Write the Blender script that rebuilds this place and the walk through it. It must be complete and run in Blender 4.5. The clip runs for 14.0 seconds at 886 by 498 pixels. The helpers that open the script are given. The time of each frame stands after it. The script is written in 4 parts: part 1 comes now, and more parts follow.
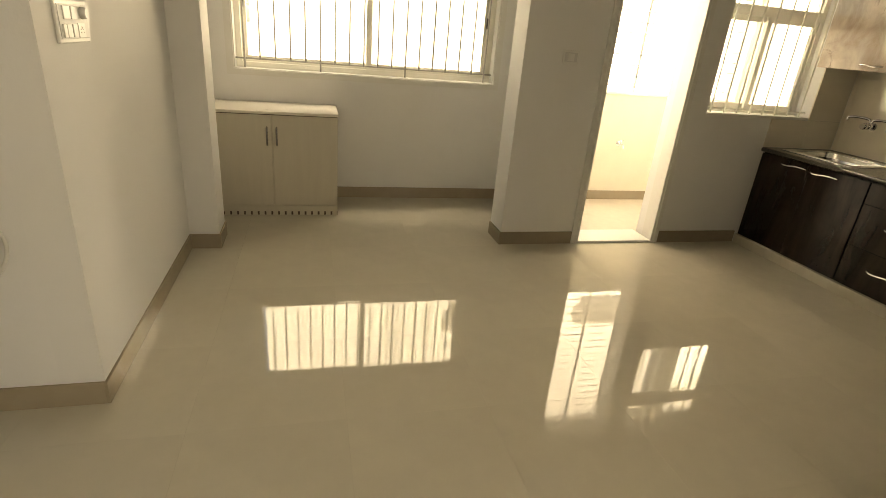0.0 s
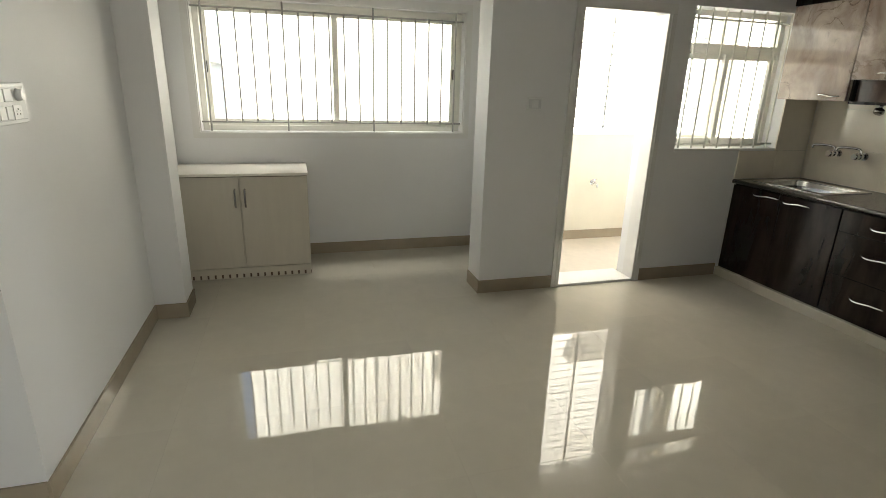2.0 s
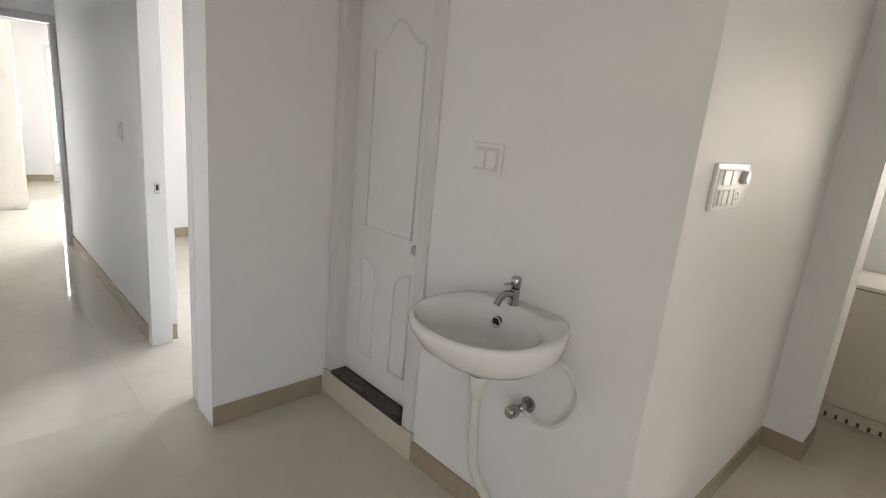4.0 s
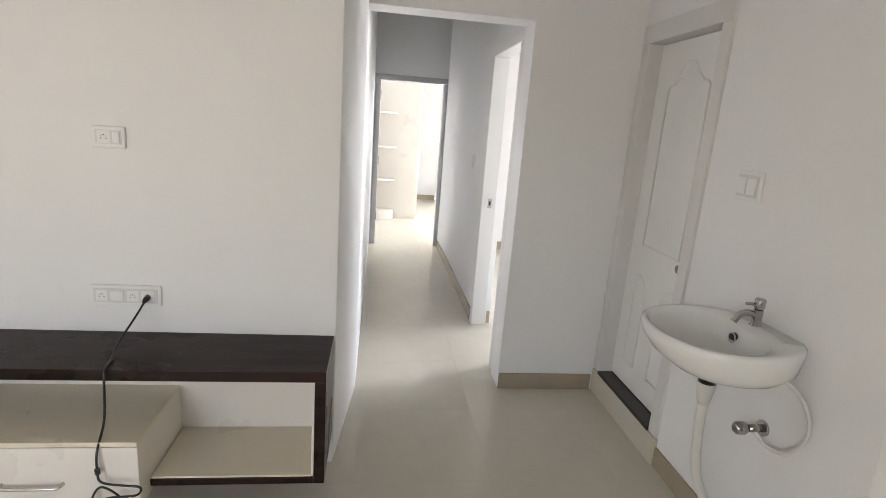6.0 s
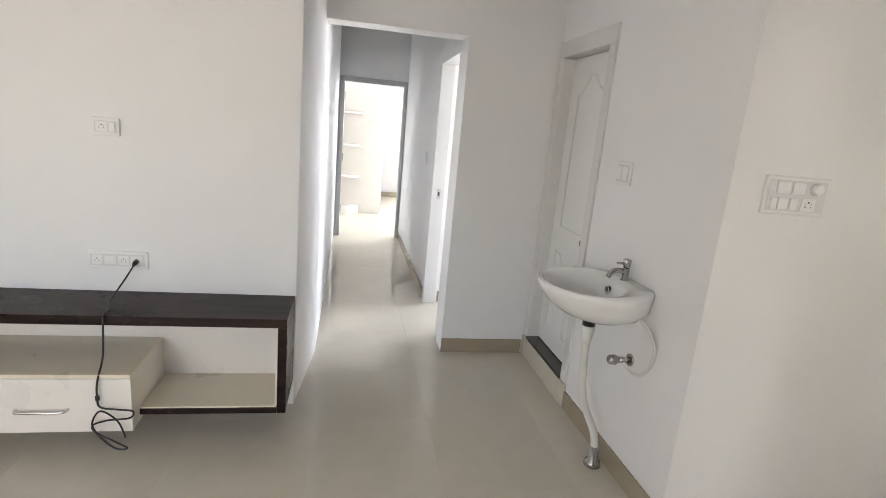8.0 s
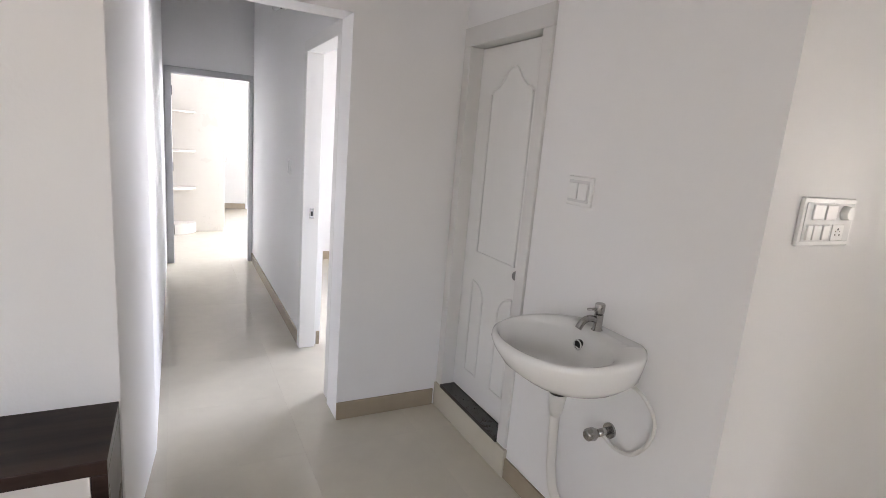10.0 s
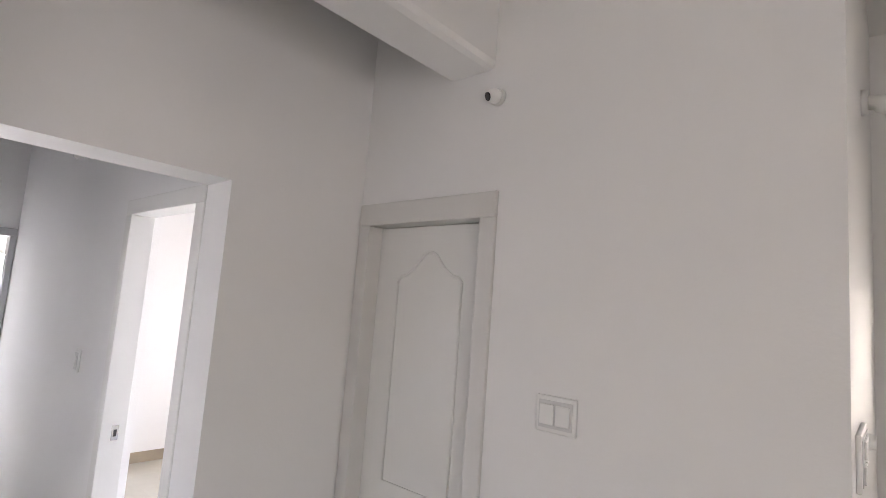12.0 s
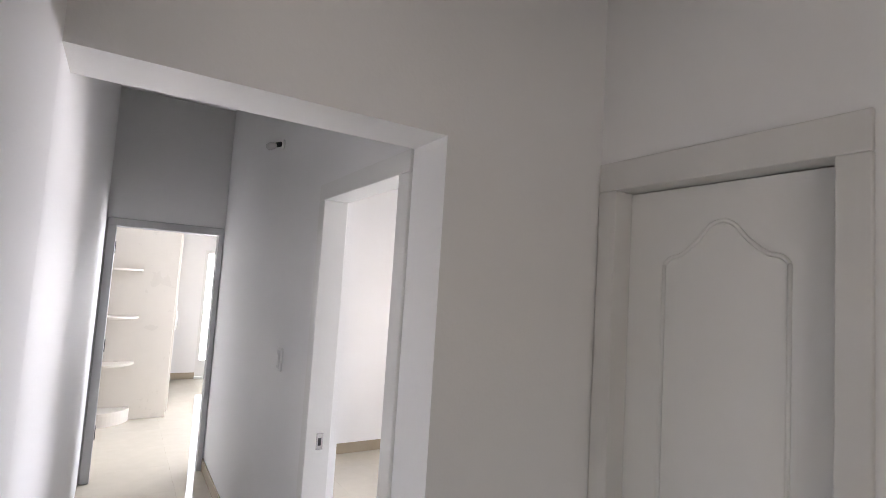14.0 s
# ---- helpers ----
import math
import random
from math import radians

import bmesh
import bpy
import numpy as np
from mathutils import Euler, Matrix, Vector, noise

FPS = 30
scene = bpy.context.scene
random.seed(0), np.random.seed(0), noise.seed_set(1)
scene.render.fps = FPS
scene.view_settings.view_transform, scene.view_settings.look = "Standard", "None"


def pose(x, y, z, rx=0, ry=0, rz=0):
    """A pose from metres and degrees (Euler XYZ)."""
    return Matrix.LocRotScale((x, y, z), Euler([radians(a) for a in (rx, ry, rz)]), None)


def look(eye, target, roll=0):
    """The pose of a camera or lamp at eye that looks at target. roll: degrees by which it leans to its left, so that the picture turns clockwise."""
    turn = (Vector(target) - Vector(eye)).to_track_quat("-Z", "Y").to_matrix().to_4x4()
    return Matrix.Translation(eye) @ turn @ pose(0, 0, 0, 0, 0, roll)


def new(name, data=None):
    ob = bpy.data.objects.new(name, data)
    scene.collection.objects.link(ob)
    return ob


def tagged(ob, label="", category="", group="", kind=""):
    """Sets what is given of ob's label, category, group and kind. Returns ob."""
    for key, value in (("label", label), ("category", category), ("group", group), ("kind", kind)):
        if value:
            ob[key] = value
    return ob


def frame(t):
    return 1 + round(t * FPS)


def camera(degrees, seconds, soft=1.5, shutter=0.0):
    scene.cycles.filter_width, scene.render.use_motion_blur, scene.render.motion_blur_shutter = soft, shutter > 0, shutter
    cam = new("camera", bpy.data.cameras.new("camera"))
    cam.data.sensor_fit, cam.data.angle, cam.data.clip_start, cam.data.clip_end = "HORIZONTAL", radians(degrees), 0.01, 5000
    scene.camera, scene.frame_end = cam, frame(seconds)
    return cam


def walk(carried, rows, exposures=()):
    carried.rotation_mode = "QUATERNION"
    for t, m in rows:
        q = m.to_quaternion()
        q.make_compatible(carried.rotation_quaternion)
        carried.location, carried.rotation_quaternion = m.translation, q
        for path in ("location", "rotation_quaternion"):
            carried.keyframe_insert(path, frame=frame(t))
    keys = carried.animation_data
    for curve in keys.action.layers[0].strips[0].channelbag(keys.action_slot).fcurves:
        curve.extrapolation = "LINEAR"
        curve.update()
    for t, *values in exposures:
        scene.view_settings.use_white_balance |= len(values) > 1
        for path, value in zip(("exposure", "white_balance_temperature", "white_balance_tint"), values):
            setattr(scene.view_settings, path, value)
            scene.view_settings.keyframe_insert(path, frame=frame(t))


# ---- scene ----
cam = camera(81.0, 14.0, soft=0.8)
PATH = [
    (0, (1.122, 1.101, 1.457), (1.608, 2.888, 0.702), 5.0),
    (0.5, (1.112, 0.978, 1.48), (1.761, 2.723, 0.749), 5.3),
    (1, (1.161, 0.988, 1.47), (2.04, 2.639, 0.761), 5.4),
    (1.5, (1.219, 1.053, 1.468), (2.223, 2.647, 0.796), 3.5),
    (2, (1.244, 1.179, 1.503), (1.774, 3.012, 0.901), 1.7),
    (2.5, (1.165, 1.29, 1.509), (1.07, 3.213, 0.969), 2.8),
    (3, (0.971, 1.424, 1.51), (0.289, 3.234, 0.999), 3.9),
    (3.5, (0.828, 1.499, 1.505), (-0.254, 3.106, 1.007), 4.7),
    (4, (0.86, 1.623, 1.518), (-0.529, 2.979, 1.035), 5.4),
    (4.2, (0.896, 1.69, 1.519), (-0.608, 2.921, 1.049), 5.3),
    (6.3, (1.558, 1.619, 1.539), (-0.388, 1.724, 1.086), 4.1),
    (6.5, (1.666, 1.611, 1.542), (-0.285, 1.635, 1.099), 4.2),
    (7, (1.917, 1.683, 1.52), (-0.036, 1.693, 1.092), 4.8),
    (7.5, (2.001, 1.731, 1.526), (0.06, 1.94, 1.089), 5.2),
    (8, (1.934, 1.721, 1.522), (0.02, 2.093, 1.076), 5.2),
    (8.2, (1.865, 1.732, 1.537), (-0.043, 2.14, 1.095), 4.9),
    (10.3, (0.989, 1.623, 1.529), (-0.672, 2.679, 1.173), 4.9),
    (10.5, (0.892, 1.592, 1.553), (-0.705, 2.752, 1.229), 4.9),
    (11, (0.706, 1.511, 1.572), (-0.733, 2.877, 1.316), 5.3),
    (11.5, (0.561, 1.512, 1.63), (-0.799, 2.977, 1.569), 4.8),
    (12, (0.401, 1.548, 1.696), (-0.914, 3.037, 1.921), 4.3),
    (12.5, (0.259, 1.562, 1.737), (-1.095, 2.978, 2.142), 3.6),
    (13, (0.093, 1.576, 1.794), (-1.393, 2.816, 2.297), 2.8),
    (13.5, (-0.111, 1.596, 1.744), (-1.705, 2.742, 2.126), 3.4),
    (14, (-0.215, 1.689, 1.681), (-1.913, 2.734, 1.832), 3.6),
]
EXPO = [(0.0, 2.75, 10200, 8), (0.5, 2.85, 8200, 7), (1.0, 3.0, 7300, 7), (1.5, 3.05, 7000, 7), (2.0, 2.7, 6700, 5), (2.5, 2.35, 6600, 4), (3.0, 2.55, 7500, 10), (3.5, 2.9, 6950, 12),
        (4.2, 2.9, 6750, 13), (7.0, 3.15, 6650, 13), (8.2, 3.2, 6550, 13), (10.5, 3.05, 6450, 18), (11.0, 2.9, 6450, 18), (12.0, 3.08, 6550, 19), (13.0, 3.33, 6550, 18), (13.5, 3.1, 6500, 17), (14.0, 2.65, 6550, 18)]
walk(cam, [(t, look(e, g, r)) for t, e, g, r in PATH], EXPO)

# ---- world and sun ----
world = bpy.data.worlds.new("sky")
scene.world = world
world.use_nodes = True
wn = world.node_tree.nodes
sky = wn.new("ShaderNodeTexSky")
sky.sky_type = "NISHITA"
sky.sun_disc = False
sky.sun_elevation = radians(40)
sky.sun_rotation = radians(180)
sky.air_density, sky.dust_density = 1.0, 2.5
world.node_tree.links.new(sky.outputs[0], wn["Background"].inputs[0])
wn["Background"].inputs[1].default_value = 0.12
sun = new("sun", bpy.data.lights.new("sun", "SUN"))
sun.data.energy, sun.data.angle, sun.data.color = 5.0, radians(0.6), (1.0, 0.95, 0.88)
sun.matrix_world = look((0, 0, 0), (0.1, 0.76, -0.64))


def sky_lamp(name, eye, target, width, height, watts, colour=(1.0, 0.98, 0.95), spread=180):
    """Area lamp added in place of daylight from the sky."""
    ob = new(name, bpy.data.lights.new(name, "AREA"))
    ob.data.shape, ob.data.size, ob.data.size_y = "RECTANGLE", width, height
    ob.data.energy, ob.data.color, ob.data.spread = watts, colour, radians(spread)
    ob.matrix_world = look(eye, target)
    return ob


sky_lamp("skylight_lane", (1.9, 8.2, 9.4), (1.9, 5.6, 1.0), 15.0, 3.0, 250)
# Added unseen lamp, throws side light through the kitchen openings onto the switch wall.
sky_lamp("fill_lane_end", (12.7, 7.8, 3.0), (3.5, 5.2, 1.6), 3.3, 6.5, 460)
sky_lamp("skylight_bedroom", (-3.5, 5.5, 1.5), (-2.2, 2.4, 0.9), 2.3, 1.15, 7.5, (0.87, 0.91, 1.0), 95)
sky_lamp("skylight_far_room", (-7.5, 4.5, 1.5), (-5.4, 2.0, 0.9), 1.7, 1.15, 14, (0.89, 0.93, 1.0), 110)
sky_lamp("skylight_far_balcony", (-9.9, 3.3, 1.1), (-5.0, 3.0, 0.9), 1.3, 2.2, 16, (0.95, 0.97, 1.0))
# Added fill in an unseen opening, brightens the television wall.
sky_lamp("fill_living", (3.12, -0.05, 1.05), (0, -0.05, 1.0), 2.0, 2.0, 3.4, (1.0, 0.95, 0.88))


# ---- materials ----
def paint(name, colour, rough=0.5, metal=0.0, vary=0.06, grain=6.0, bump=0.0, bump_scale=60.0, spec=0.5, big=0.8):
    """Plain coloured surface with mottling at two scales and fine relief."""
    m = bpy.data.materials.new(name)
    m.use_nodes = True
    nt = m.node_tree
    n, l = nt.nodes, nt.links
    b = n["Principled BSDF"]
    tc = n.new("ShaderNodeTexCoord")
    n1, n2 = n.new("ShaderNodeTexNoise"), n.new("ShaderNodeTexNoise")
    n1.inputs["Scale"].default_value, n1.inputs["Detail"].default_value = big, 4
    n2.inputs["Scale"].default_value, n2.inputs["Detail"].default_value = grain, 5
    add = n.new("ShaderNodeMath")
    add.operation = "ADD"
    for q in (n1, n2):
        l.new(tc.outputs["Object"], q.inputs["Vector"])
    l.new(n1.outputs[0], add.inputs[0])
    l.new(n2.outputs[0], add.inputs[1])
    mr = n.new("ShaderNodeMapRange")
    mr.inputs[1].default_value, mr.inputs[2].default_value = 0.6, 1.4
    mr.inputs[3].default_value, mr.inputs[4].default_value = 1 - vary, 1 + vary
    l.new(add.outputs[0], mr.inputs[0])
    mul = n.new("ShaderNodeVectorMath")
    mul.operation = "SCALE"
    mul.inputs[0].default_value = colour
    l.new(mr.outputs[0], mul.inputs["Scale"])
    l.new(mul.outputs[0], b.inputs["Base Color"])
    rr = n.new("ShaderNodeMapRange")
    rr.inputs[1].default_value, rr.inputs[2].default_value = 0.6, 1.4
    rr.inputs[3].default_value, rr.inputs[4].default_value = rough * 0.85, min(1, rough * 1.15)
    l.new(add.outputs[0], rr.inputs[0])
    l.new(rr.outputs[0], b.inputs["Roughness"])
    b.inputs["Metallic"].default_value = metal
    b.inputs["Specular IOR Level"].default_value = spec
    if bump:
        n3 = n.new("ShaderNodeTexNoise")
        n3.inputs["Scale"].default_value, n3.inputs["Detail"].default_value = bump_scale, 3
        l.new(tc.outputs["Object"], n3.inputs["Vector"])
        bp = n.new("ShaderNodeBump")
        bp.inputs["Strength"].default_value, bp.inputs["Distance"].default_value = bump, 0.01
        l.new(n3.outputs[0], bp.inputs["Height"])
        l.new(bp.outputs[0], b.inputs["Normal"])
    return m


def laminate(name, dark, light, rough, stretch=(1.2, 1.2, 9.0), contrast=(0.35, 0.7), spec=0.5):
    """Wood-print laminate, streaked along one axis."""
    m = paint(name, light, rough, spec=spec)
    n, l = m.node_tree.nodes, m.node_tree.links
    b = n["Principled BSDF"]
    tc = n.new("ShaderNodeTexCoord")
    mp = n.new("ShaderNodeMapping")
    mp.inputs["Scale"].default_value = stretch
    l.new(tc.outputs["Object"], mp.inputs["Vector"])
    q = n.new("ShaderNodeTexNoise")
    q.inputs["Scale"].default_value, q.inputs["Detail"].default_value, q.inputs["Roughness"].default_value = 2.2, 8, 0.62
    q.inputs["Distortion"].default_value = 0.6
    l.new(mp.outputs[0], q.inputs["Vector"])
    r = n.new("ShaderNodeValToRGB")
    r.color_ramp.elements[0].position, r.color_ramp.elements[1].position = contrast
    r.color_ramp.elements[0].color, r.color_ramp.elements[1].color = (*dark, 1), (*light, 1)
    l.new(q.outputs[0], r.inputs[0])
    l.new(r.outputs[0], b.inputs["Base Color"])
    return m


def veined(name, dark, light, vein):
    """Glossy brown-beige laminate with cloudy blotches and thin dark cracks."""
    m = laminate(name, dark, light, 0.07, (2.4, 2.4, 1.6), (0.34, 0.66))
    n, l = m.node_tree.nodes, m.node_tree.links
    b = n["Principled BSDF"]
    src = b.inputs["Base Color"].links[0].from_socket
    tc, warp, crack = n.new("ShaderNodeTexCoord"), n.new("ShaderNodeTexNoise"), n.new("ShaderNodeTexNoise")
    warp.inputs["Scale"].default_value = 3.0
    crack.inputs["Scale"].default_value, crack.inputs["Detail"].default_value, crack.inputs["Distortion"].default_value = 3.4, 6, 1.4
    l.new(tc.outputs["Object"], crack.inputs["Vector"])
    l.new(tc.outputs["Object"], warp.inputs["Vector"])
    sub, ab, mr = n.new("ShaderNodeMath"), n.new("ShaderNodeMath"), n.new("ShaderNodeMapRange")
    sub.operation, ab.operation = "SUBTRACT", "ABSOLUTE"
    sub.inputs[1].default_value = 0.5
    l.new(crack.outputs[0], sub.inputs[0])
    l.new(sub.outputs[0], ab.inputs[0])
    mr.inputs[1].default_value, mr.inputs[2].default_value = 0.0, 0.016
    mr.inputs[3].default_value, mr.inputs[4].default_value = 1.0, 0.0
    l.new(ab.outputs[0], mr.inputs[0])
    gate, mul = n.new("ShaderNodeMapRange"), n.new("ShaderNodeMath")
    gate.inputs[1].default_value, gate.inputs[2].default_value, gate.inputs[4].default_value = 0.45, 0.6, 0.8
    mul.operation = "MULTIPLY"
    l.new(warp.outputs[0], gate.inputs[0])
    l.new(mr.outputs[0], mul.inputs[0])
    l.new(gate.outputs[0], mul.inputs[1])
    mix = n.new("ShaderNodeMix")
    mix.data_type = "RGBA"
    l.new(mul.outputs[0], mix.inputs[0])
    l.new(src, mix.inputs[6])
    mix.inputs[7].default_value = (*vein, 1)
    l.new(mix.outputs[2], b.inputs["Base Color"])
    return m


def tile_material(name, colour, rough, vary):
    """Polished vitrified tile: faint cloudy print, each tile a shade of its own, very slightly wavy."""
    m = paint(name, colour, rough, vary=vary, grain=9.0, big=1.6)
    n, l = m.node_tree.nodes, m.node_tree.links
    b = n["Principled BSDF"]
    src = b.inputs["Base Color"].links[0].from_socket
    oi = n.new("ShaderNodeObjectInfo")
    mr = n.new("ShaderNodeMapRange")
    mr.inputs[3].default_value, mr.inputs[4].default_value = 0.99, 1.01
    l.new(oi.outputs["Random"], mr.inputs[0])
    s = n.new("ShaderNodeVectorMath")
    s.operation = "SCALE"
    l.new(src, s.inputs[0])
    l.new(mr.outputs[0], s.inputs["Scale"])
    l.new(s.outputs[0], b.inputs["Base Color"])
    tc = n.new("ShaderNodeTexCoord")
    q = n.new("ShaderNodeTexNoise")
    q.inputs["Scale"].default_value, q.inputs["Detail"].default_value = 2.5, 1
    l.new(tc.outputs["Object"], q.inputs["Vector"])
    bp = n.new("ShaderNodeBump")
    bp.inputs["Strength"].default_value, bp.inputs["Distance"].default_value = 0.008, 0.01
    l.new(q.outputs[0], bp.inputs["Height"])
    l.new(bp.outputs[0], b.inputs["Normal"])
    b.inputs["Specular IOR Level"].default_value = 0.45
    return m


def glass_material(name):
    m = bpy.data.materials.new(name)
    m.use_nodes = True
    b = m.node_tree.nodes["Principled BSDF"]
    b.inputs["Base Color"].default_value = (0.95, 0.97, 0.96, 1)
    b.inputs["Roughness"].default_value = 0.02
    b.inputs["Transmission Weight"].default_value = 1.0
    b.inputs["IOR"].default_value = 1.45
    return m


M_WALL = paint("wall_paint", (0.81, 0.805, 0.795), 0.55, vary=0.02, grain=3.0, bump=0.06, bump_scale=90, spec=0.3)
M_CEIL = paint("ceiling_paint", (0.78, 0.78, 0.77), 0.8, vary=0.02, spec=0.2)
M_CREAM = paint("cream_paint", (0.76, 0.71, 0.60), 0.7, vary=0.04, bump=0.1, bump_scale=70, spec=0.3)
M_FLOOR = tile_material("floor_tile", (0.565, 0.525, 0.435), 0.012, 0.05)
M_GROUT = paint("grout", (0.47, 0.41, 0.33), 0.8, vary=0.1)
M_SKIRT = tile_material("skirting_tile", (0.36, 0.3, 0.22), 0.16, 0.08)
M_UFLOOR = paint("balcony_tile", (0.58, 0.51, 0.43), 0.35, vary=0.12, grain=14)
M_WTILE = tile_material("wall_tile", (0.78, 0.715, 0.60), 0.08, 0.05)
M_DOOR = paint("door_paint", (0.74, 0.735, 0.71), 0.35, vary=0.02, bump=0.05, bump_scale=40)
M_FRAME = paint("frame_paint", (0.77, 0.76, 0.73), 0.35, vary=0.03, bump=0.08, bump_scale=25)
M_BATHFRAME = paint("bathroom_frame_paint", (0.67, 0.66, 0.635), 0.4, vary=0.05, bump=0.08, bump_scale=25)
M_GFRAME = paint("grey_frame_paint", (0.47, 0.47, 0.47), 0.4, vary=0.05)
M_STONE = paint("black_granite", (0.036, 0.031, 0.026), 0.24, vary=0.35, grain=160, big=30)
M_DARK = laminate("dark_laminate", (0.009, 0.005, 0.004), (0.030, 0.019, 0.016), 0.15, (3.0, 3.0, 0.7), spec=0.28)
M_WENGE = laminate("wenge_laminate", (0.012, 0.007, 0.005), (0.042, 0.024, 0.018), 0.28, (6.0, 0.8, 6.0), spec=0.13)
M_LAM = veined("marble_print_laminate", (0.30, 0.225, 0.18), (0.62, 0.54, 0.47), (0.13, 0.085, 0.06))
M_WHITE = paint("white_laminate", (0.80, 0.755, 0.68), 0.3, vary=0.02)
M_CABLAM = laminate("cream_laminate", (0.60, 0.55, 0.46), (0.63, 0.58, 0.485), 0.35, (9.0, 9.0, 0.8))
M_BROWNLAM = laminate("brown_print_laminate", (0.05, 0.03, 0.024), (0.15, 0.10, 0.08), 0.1, (2.2, 2.2, 1.4))
M_CREAMLAM = paint("ivory_laminate", (0.77, 0.69, 0.54), 0.3, vary=0.03)
M_STEEL = paint("brushed_steel", (0.66, 0.65, 0.63), 0.24, 1.0, vary=0.03, grain=5)
M_CHROME = paint("chrome", (0.75, 0.75, 0.76), 0.08, 1.0, vary=0.02)
M_DULL = paint("dull_chrome", (0.42, 0.41, 0.40), 0.25, 1.0, vary=0.1, grain=60)
M_CERAMIC = paint("white_ceramic", (0.82, 0.82, 0.80), 0.07, vary=0.01)
M_PLASTIC = paint("white_plastic", (0.80, 0.80, 0.78), 0.3, vary=0.01)
# Grey that paints the shade in the gaps of the wall plates.
M_GREY = paint("module_gap_shade", (0.68, 0.68, 0.67), 0.4, vary=0.03)
# Brown that paints the shade in the alcove cabinet's gaps.
M_BROWN = paint("gap_shade_brown", (0.11, 0.075, 0.05), 0.7, vary=0.2)
M_PIPE = paint("waste_pipe_plastic", (0.70, 0.69, 0.65), 0.4, vary=0.04)
# Black plastic, also the painted dark of small holes.
M_BLACK = paint("black_plastic_and_hole_shade", (0.012, 0.012, 0.012), 0.3, vary=0.1)
M_BGLASS = paint("black_glass", (0.008, 0.008, 0.008), 0.05, vary=0.1)
M_BAR = paint("grille_paint", (0.40, 0.39, 0.36), 0.5, vary=0.12, grain=40)
M_WBAR = paint("white_grille_paint", (0.45, 0.45, 0.43), 0.5, vary=0.08, grain=40)
M_ALU = paint("cream_window_frame", (0.82, 0.80, 0.73), 0.4, vary=0.03)
M_GLASS = glass_material("window_glass")
M_FACADE = paint("facade_paint", (0.74, 0.72, 0.67), 0.8, vary=0.06, grain=2.0, bump=0.2, bump_scale=30)
M_FACADE2 = paint("facade_trim_paint", (0.66, 0.63, 0.58), 0.8, vary=0.08)
M_GROUND = paint("ground_concrete", (0.30, 0.29, 0.27), 0.9, vary=0.2, grain=3.0)

# ---- building helpers ----
ORG = {}


def box(bm, x0, x1, y0, y1, z0, z1, bev=0.0, seg=2):
    """Adds a box, with rounded edges where asked."""
    t = bmesh.new()
    bmesh.ops.create_cube(t, size=1.0)
    for v in t.verts:
        v.co = Vector(((x0 + x1) / 2 + v.co.x * (x1 - x0), (y0 + y1) / 2 + v.co.y * (y1 - y0), (z0 + z1) / 2 + v.co.z * (z1 - z0)))
    if bev:
        bmesh.ops.bevel(t, geom=t.edges[:], offset=bev, segments=seg, affect="EDGES", profile=0.5)
    me = bpy.data.meshes.new("tmp")
    t.to_mesh(me)
    t.free()
    bm.from_mesh(me)
    bpy.data.meshes.remove(me)
    return bm


def boxes(*args, bev=0.0):
    bm = bmesh.new()
    for a in args:
        box(bm, *a, bev=bev)
    return bm


def tube(pts, r, n=10, closed=False, bm=None):
    """A round bar along a line of points; r is one radius or one for each point."""
    bm = bm or bmesh.new()
    pts = [Vector(p) for p in pts]
    rs = r if isinstance(r, (list, tuple)) else [r] * len(pts)
    rings, up = [], None
    for i, p in enumerate(pts):
        a = pts[i - 1] if i or closed else p
        b = pts[(i + 1) % len(pts)] if i < len(pts) - 1 or closed else p
        d = (b - a).normalized()
        if up is None:
            up = d.orthogonal().normalized()
        up = (up - d * up.dot(d)).normalized()
        w = d.cross(up)
        rings.append([bm.verts.new(p + rs[i] * (math.cos(2 * math.pi * k / n) * up + math.sin(2 * math.pi * k / n) * w)) for k in range(n)])
    m = len(rings)
    for i in range(m if closed else m - 1):
        A, B = rings[i], rings[(i + 1) % m]
        for k in range(n):
            f = bm.faces.new((A[k], A[(k + 1) % n], B[(k + 1) % n], B[k]))
            f.smooth = True
    if not closed:
        bm.faces.new(rings[0][::-1])
        bm.faces.new(rings[-1])
    return bm


def spline(pts, n=8):
    """Catmull-Rom through the points."""
    P = [Vector(p) for p in pts]
    out = []
    for i in range(len(P) - 1):
        a, b, c, d = P[max(i - 1, 0)], P[i], P[i + 1], P[min(i + 2, len(P) - 1)]
        for k in range(n):
            t = k / n
            out.append(0.5 * (2 * b + (c - a) * t + (2 * a - 5 * b + 4 * c - d) * t * t + (3 * b - a - 3 * c + d) * t ** 3))
    return out + [P[-1]]


